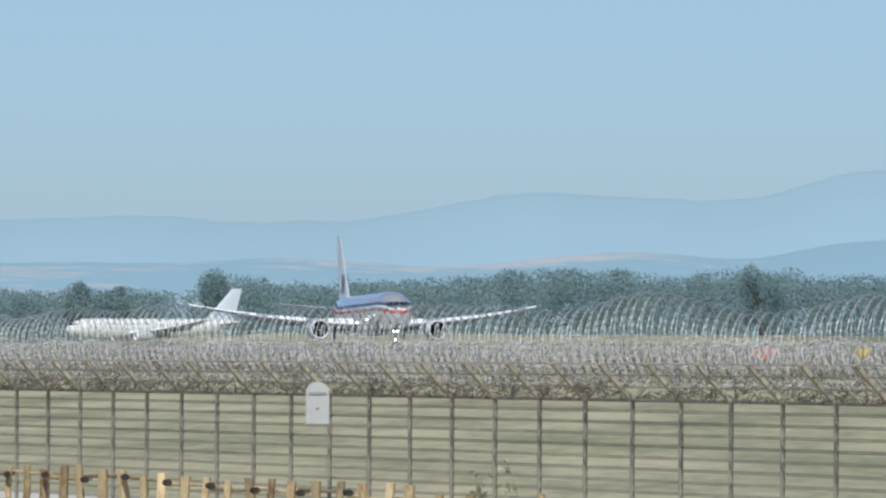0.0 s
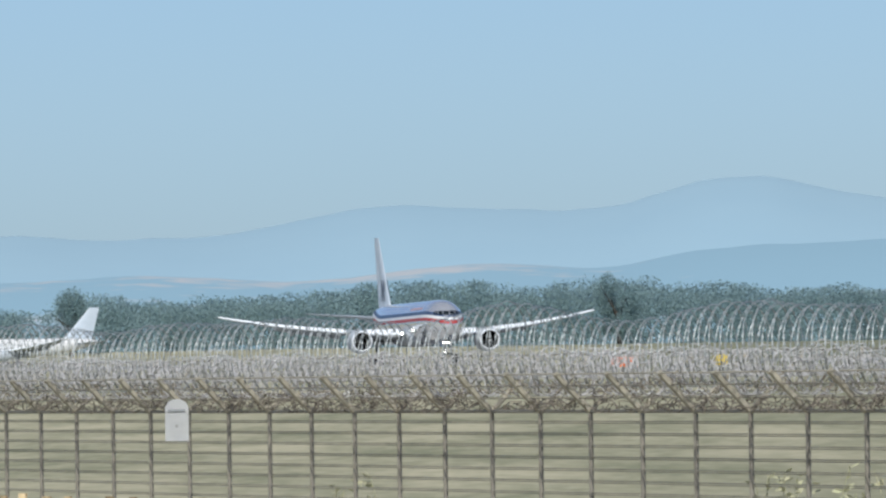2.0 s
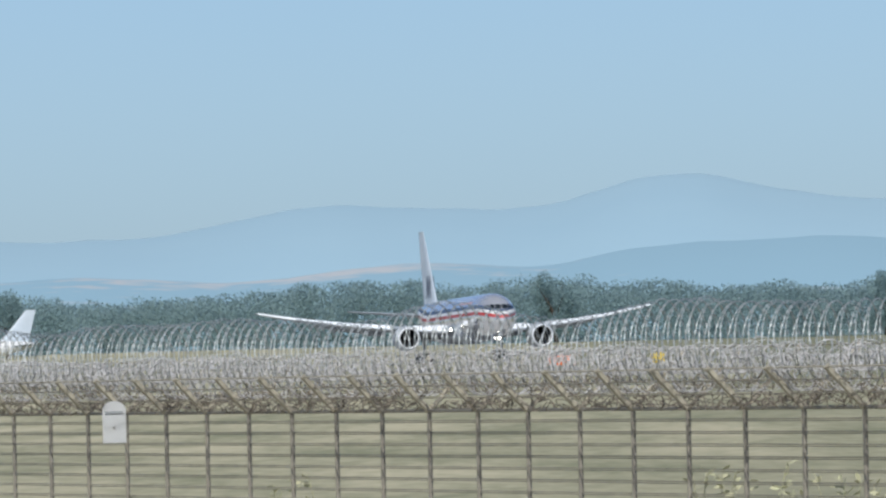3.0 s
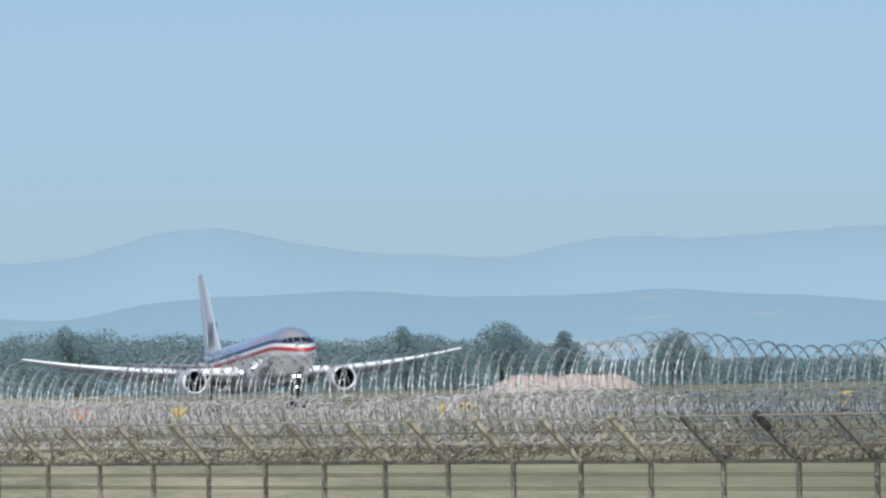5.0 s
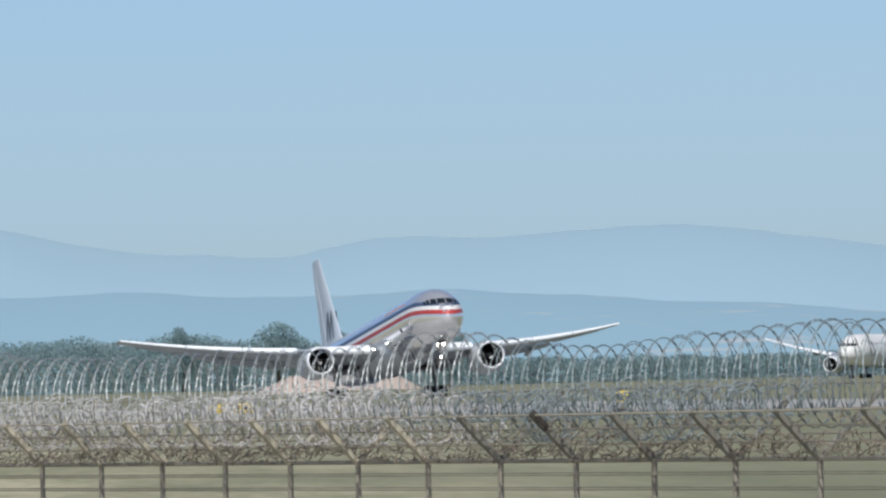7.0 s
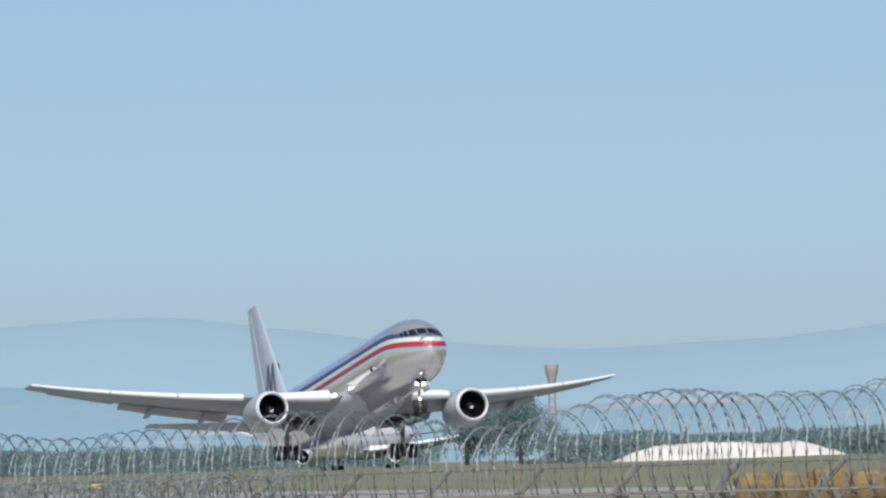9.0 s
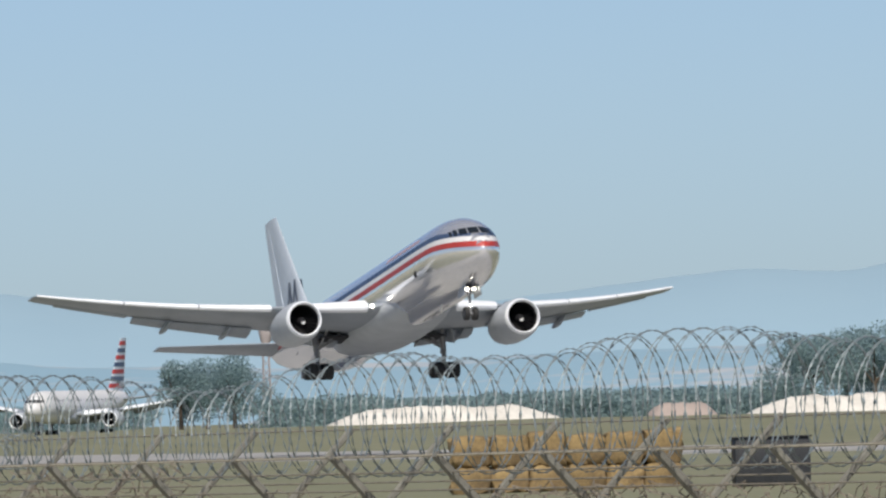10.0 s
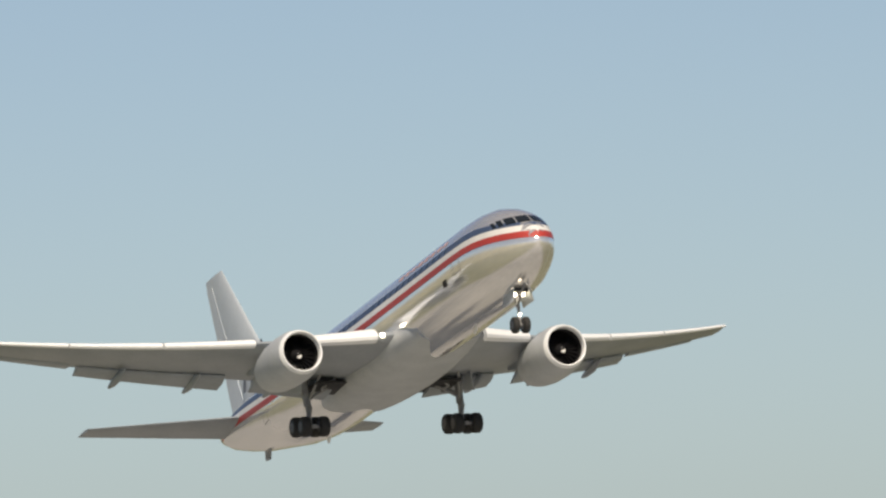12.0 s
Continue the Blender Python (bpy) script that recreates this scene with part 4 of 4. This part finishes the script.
build_sign(203, 900, 2.1, 0.75, EYE - 18 * 900 / 21000, SIGN_ORANGE, "orange airfield sign in the dry grass", bars=0)
build_sign(374, 900, 1.1, 0.8, EYE - 16 * 900 / 21000, SIGN_YELLOW, "small yellow airfield sign in the dry grass", bars=0)
build_sign(868, 880, 2.7, 0.75, EYE - 16 * 880 / 21000, SIGN_YELLOW, "long yellow airfield guidance sign")
build_sign(1555, 850, 1.15, 0.8, EYE - 10 * 850 / 21000, SIGN_YELLOW, "yellow airfield guidance sign", bars=2)


def build_heap(name, u0, u1, y, top, mat, label, category, seed, depth=8.0, flat=0.35):
    """A low heap between two directions, with a lumpy flat top."""
    x0, x1 = y * math.tan(u0 / 21000), y * math.tan(u1 / 21000)
    z = min(ground_height(x0, y), ground_height(x1, y)) - 0.15
    height = top - z
    w = x1 - x0
    bm = bmesh.new()
    nx, ny = 44, 14
    grid = []
    for j in range(ny + 1):
        row = []
        for i in range(nx + 1):
            s, t = i / nx, j / ny
            e = min(1, min(s, 1 - s) / 0.22) ** 0.7 * min(1, min(t, 1 - t) / flat) ** 0.8
            lump = 0.88 + 0.16 * noise.noise((s * w * 0.35, t * 3, seed)) + 0.12 * noise.noise((s * w * 1.4, t * 9, seed + 4))
            row.append(bm.verts.new((x0 + w * s, y + depth * (t - 0.3), z + max(0, height * e * lump))))
        grid.append(row)
    for j in range(ny):
        for i in range(nx):
            bm.faces.new((grid[j][i], grid[j][i + 1], grid[j + 1][i + 1], grid[j + 1][i]))
    ob = tagged(mesh_object(name, bm, mat), label, category)
    return ob


build_heap("rubble_mound", 2470, 2900, 1180, EYE + 2.1, CHALK, "long pale heap of chalky rubble beyond the runway", "heap", 1.3)
build_heap("rubble_mound", 3215, 3610, 1150, EYE + 2.2, CHALK, "pale heap of chalky rubble with a flat top", "heap", 4.9)
build_heap("earth_mound", 905, 1212, 1500, EYE + 2.3, EARTH, "long low heap of reddish earth", "heap", 2.2)
build_heap("earth_mound", 3040, 3170, 1200, EYE + 1.9, EARTH, "small heap of reddish earth", "heap", 3.3)


def build_straw():
    """A row of stacked straw bales."""
    rnd = random.Random(11)
    y = 400
    x0, x1 = y * math.tan(2690 / 21000), y * math.tan(3096 / 21000)
    z = ground_height((x0 + x1) / 2, y)
    n = 6
    w = (x1 - x0) / n
    for level, (z0, z1) in enumerate(((z - 0.05, z + 0.85), (z + 0.85, EYE - 0.25))):
        for k in range(n):
            bm = bmesh.new()
            add_box(bm, -w * 0.495, w * 0.495, -0.6, 0.6, 0, (z1 - z0) * rnd.uniform(0.86, 1.04) if level else z1 - z0, 0.16)
            bmesh.ops.subdivide_edges(bm, edges=bm.edges[:], cuts=3, use_grid_fill=True)
            for v in bm.verts:
                v.co += Vector((noise.noise(v.co * 3 + Vector((k, level, 0))), noise.noise(v.co * 3 + Vector((k, level, 9))), noise.noise(v.co * 3 + Vector((k, level, 17))))) * 0.13
            ob = tagged(mesh_object("straw_bale", bm, STRAW), "weathered golden straw bale in a stacked row", "bale", "stacked bales")
            ob.matrix_basis = pose(x0 + w * (k + 0.5), y + rnd.uniform(-0.1, 0.1), z0, 0, 0, rnd.uniform(-3, 3))


build_straw()


def build_cabinet():
    y = 390
    x0, x1 = y * math.tan(3190 / 21000), y * math.tan(3322 / 21000)
    z = ground_height(x0, y)
    cab = thing("equipment_cabinet", pose((x0 + x1) / 2, y, z), "dark grey equipment cabinet with two doors in the grass", "cabinet")
    w, h = x1 - x0, EYE - 34 * y / 21000 - z
    bm = bmesh.new()
    add_box(bm, -w / 2, w / 2, -0.5, 0.5, 0, h - 0.05, 0.03)
    part("body", bm, CABINET, cab)
    bm = bmesh.new()
    add_box(bm, -w / 2 - 0.06, w / 2 + 0.06, -0.58, 0.58, h - 0.05, h, 0.015)
    part("lid", bm, CABINET, cab)
    for s in (-1, 1):
        bm = bmesh.new()
        add_box(bm, s * w / 4 - w * 0.22, s * w / 4 + w * 0.22, -0.54, -0.497, 0.12, h - 0.15, 0.012)
        door = part("door", bm, CABINET, cab)
        bm = bmesh.new()
        add_box(bm, s * 0.12 - 0.03, s * 0.12 + 0.03, -0.58, -0.538, h * 0.45, h * 0.6, 0.008)
        part("handle", bm, GALVANISED, door)


build_cabinet()


# ---- trees ----
def leaf_cloud(store, rng, centre, size, count, leaf):
    """Small tilted leaf clumps in an uneven ball."""
    p = rng.normal(size=(count, 3))
    way = p / np.linalg.norm(p, axis=1, keepdims=True)
    q = np.array(centre) + way * (rng.uniform(0.25, 1.0, (count, 1)) ** 0.4) * np.array(size)
    s = leaf * rng.uniform(0.6, 1.4, (count, 1))
    u = rng.normal(size=(count, 3))
    u /= np.linalg.norm(u, axis=1, keepdims=True)
    v = np.cross(u, rng.normal(size=(count, 3)))
    v /= np.linalg.norm(v, axis=1, keepdims=True)
    store.append(np.stack([q + u * s, q + v * s * 0.8, q - u * s * 0.9, q - v * s * 0.7], 1).reshape(-1, 3))


def leaf_mesh(name, store, parent=None):
    """One mesh of all the leaf clumps in the store."""
    verts = np.concatenate(store)
    count = len(verts) // 4
    me = bpy.data.meshes.new(name)
    me.vertices.add(len(verts))
    me.vertices.foreach_set("co", verts.astype(np.float32).ravel())
    me.loops.add(len(verts))
    me.loops.foreach_set("vertex_index", np.arange(len(verts), dtype=np.int32))
    me.polygons.add(count)
    me.polygons.foreach_set("loop_start", np.arange(0, len(verts), 4, dtype=np.int32))
    me.update(calc_edges=True)
    me.materials.append(HAZED_LEAF)
    ob = new(name, me)
    if parent:
        ob.parent = parent
    return ob


def build_tree(u, y, top, width, seed, label):
    """A broad tree; top: height of its top over the eye's level; width in metres."""
    rnd = random.Random(seed)
    x, y, z = spot(u, y)
    h = EYE + top - z
    tree = thing("tree", pose(x, y, z, 0, 0, rnd.uniform(0, 360)), label, "tree", "trees beyond the runway")
    bm = bmesh.new()
    r = 0.025 * h + 0.08
    add_rod(bm, (0, 0, -0.1), (0.02 * h, 0, h * 0.4), r, r * 0.6, 9)
    for k in range(6):
        a = k * 1.05 + rnd.uniform(-0.3, 0.3)
        d = width * rnd.uniform(0.18, 0.36)
        add_rod(bm, (0.02 * h, 0, h * rnd.uniform(0.25, 0.4)), (d * math.cos(a), d * math.sin(a), h * rnd.uniform(0.5, 0.8)), r * 0.45, r * 0.12, 6)
    part("trunk", bm, BARK, tree)
    store, rng = [], np.random.default_rng(seed)
    for k in range(22):
        a = rnd.uniform(0, 2 * math.pi)
        d = width * 0.36 * math.sqrt(rnd.random())
        s = Vector((width * rnd.uniform(0.13, 0.22),) * 2 + (h * rnd.uniform(0.12, 0.2),))
        zz = h * (0.86 - 0.5 * (d / (width * 0.36)) ** 2 * rnd.uniform(0.3, 1) - rnd.uniform(0, 0.35))
        zz = max(zz, h * 0.25)
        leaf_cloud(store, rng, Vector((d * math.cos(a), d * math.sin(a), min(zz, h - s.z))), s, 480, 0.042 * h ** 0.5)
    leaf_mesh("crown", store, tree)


def build_wood(name, u0, u1, y, top, seed, label, count):
    """A far belt of wood: many crowns in one sheet of leaf clumps."""
    rnd = random.Random(seed)
    store, rng = [], np.random.default_rng(seed)
    for k in range(count):
        u = u0 + (u1 - u0) * (k + rnd.random()) / count
        yy = y + rnd.uniform(-30, 60)
        x, yy, z = spot(u, yy)
        t = EYE + (top(u) if callable(top) else top) * rnd.uniform(0.84, 1.03)
        h = t - z
        w = rnd.uniform(4.0, 7.5)
        for j in range(6):
            s = Vector((w * rnd.uniform(0.5, 0.85), w * 0.8, h * rnd.uniform(0.16, 0.26)))
            c = Vector((x + rnd.uniform(-w, w) * 0.55, yy + rnd.uniform(-3, 3), z + h * (0.05 + 0.77 * min(j, 4) / 4)))
            c.z = min(c.z, t - s.z * 0.95 - abs(c.x - x) * 0.25)
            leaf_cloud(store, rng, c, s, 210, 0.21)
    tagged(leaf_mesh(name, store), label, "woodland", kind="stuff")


def belt_top(u):
    px = np.interp(u, (-760, -680, -610, -530, -410, -310, -230, -160, -110, -10, 20, 90, 195, 250, 340, 410, 470, 560, 700, 780, 860, 1100),
                   (104, 104, 92, 98, 98, 104, 116, 121, 114, 116, 102, 112, 130, 116, 108, 108, 98, 104, 100, 112, 96, 84))
    return float(px) * 1.06 * 2300 / 21000


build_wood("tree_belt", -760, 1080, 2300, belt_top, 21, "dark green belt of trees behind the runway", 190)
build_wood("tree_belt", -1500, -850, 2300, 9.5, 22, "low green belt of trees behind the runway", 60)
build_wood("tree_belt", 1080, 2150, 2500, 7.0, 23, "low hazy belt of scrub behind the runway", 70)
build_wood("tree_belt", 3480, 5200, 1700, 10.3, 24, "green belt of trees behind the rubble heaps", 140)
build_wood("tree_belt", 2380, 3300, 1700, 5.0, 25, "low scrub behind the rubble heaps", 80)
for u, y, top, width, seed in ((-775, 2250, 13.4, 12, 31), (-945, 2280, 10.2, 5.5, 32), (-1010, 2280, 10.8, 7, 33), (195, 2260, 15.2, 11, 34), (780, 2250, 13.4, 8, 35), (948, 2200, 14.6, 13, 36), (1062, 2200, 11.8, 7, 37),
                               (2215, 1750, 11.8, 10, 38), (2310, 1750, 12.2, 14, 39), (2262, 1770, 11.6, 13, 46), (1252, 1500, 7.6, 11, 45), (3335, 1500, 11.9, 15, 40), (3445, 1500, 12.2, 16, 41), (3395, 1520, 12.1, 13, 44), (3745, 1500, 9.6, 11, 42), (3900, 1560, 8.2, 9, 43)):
    build_tree(u, y, top, width, seed, "broad summer tree with haze painted into its leaves")


# ---- other aircraft ----
second = build_airliner(pose(0, 0, 0), "parked pale airliner with red, white and blue banded fin", WHITE, stripes=False, gear_lamps=False)
x, y, z = spot(2035, 1850)
second.matrix_basis = pose(x, y, z, 0, 0, -113) @ Matrix.Diagonal((0.95, 0.95, 0.95, 1))
for k in range(7):
    s0, s1 = 0.12 + k * 0.125, 0.12 + k * 0.125 + 0.075
    bm = bmesh.new()
    rings = []
    for s in (s0, s1):
        le, te, zz, th = 42.55 + 8.6 * s, 51.7 + 2.6 * s, 6.4 + 9.45 * s, 0.70 - 0.42 * s
        rings.append([(NOSE_AT - (le + (te - le) * u), v * th, zz) for u, v in AIRFOIL])
    add_loft(bm, rings)
    part("tail_band", bm, (RED, BLUE)[k % 2], second)

regional = build_airliner(pose(0, 0, 0), "small white jet standing beyond the runway", WHITE, stripes=False, gear_lamps=False)
x, y, z = spot(-880, 2150)
regional.matrix_basis = pose(x, y, z, 0, 0, 206) @ Matrix.Diagonal((0.64, 0.64, 0.64, 1))

# The pale grey fuselage colour stands in for haze over the far jet.
distant = build_airliner(pose(0, 0, 0), "distant pale jet climbing away in the haze", PALE_GREY, stripes=False, gear_lamps=False)
distant.scale = (0.25, 0.25, 0.25)


# ---- radar tower ----
def build_tower():
    x, y, z = spot(2368, 2500)
    top = EYE + 182 * 2500 / 21000 - z
    tower = thing("radar_tower", pose(x, y, z), "slender brownish tower with a flared head in the haze", "tower")
    bm = bmesh.new()
    for sx, sy in ((-1, -1), (1, -1), (1, 1), (-1, 1)):
        add_rod(bm, (sx * 0.9, sy * 0.9, 0), (sx * 0.55, sy * 0.55, top * 0.8), 0.16, 0.12)
    for k in range(8):
        h0, h1 = top * 0.1 * k, top * 0.1 * (k + 1)
        for sx, sy, tx, ty in ((-1, -1, 1, -1), (1, -1, 1, 1), (1, 1, -1, 1), (-1, 1, -1, -1)):
            add_rod(bm, (sx * 0.75, sy * 0.75, h0), (tx * 0.75, ty * 0.75, h1), 0.07, 0.07, 6)
    part("lattice", bm, TOWER, tower)
    bm = bmesh.new()
    add_loft(bm, [[(r * math.cos(t), r * math.sin(t), h) for t in [2 * math.pi * k / 16 for k in range(16)]] for r, h in ((0.6, top * 0.74), (0.9, top * 0.84), (1.3, top * 0.92), (1.5, top * 0.97), (1.4, top))])
    part("head", bm, TOWER, tower)


build_tower()



def motions():
    walk(airliner, [(t, pose(x, y, z, bank, -up, turn)) for t, x, y, z, bank, up, turn, droop in PLANE_ROWS])
    for ob in airliner.children:
        if ob.name.startswith("wing"):
            side = 1 if ob["side"] > 0 else -1
            root = Matrix.Translation((0, 2.3 * side, 3.0))
            walk(ob, [(row[0], root @ pose(0, 0, 0, -row[7] * side) @ root.inverted()) for row in PLANE_ROWS])
        if ob.name.startswith("bogie"):
            x, y, z = ob.location
            walk(ob, [(row[0], pose(x, y, z, 0, row[5])) for row in PLANE_ROWS])
    x, y = 4500 * math.tan(radians(11.49)), 4500
    walk(distant, [(t, pose(x + 13.3 * (t - 11.25), y, EYE + 151.2, 0, -4, 8)) for t in (0, 3, 6, 9, 12)])


motions()
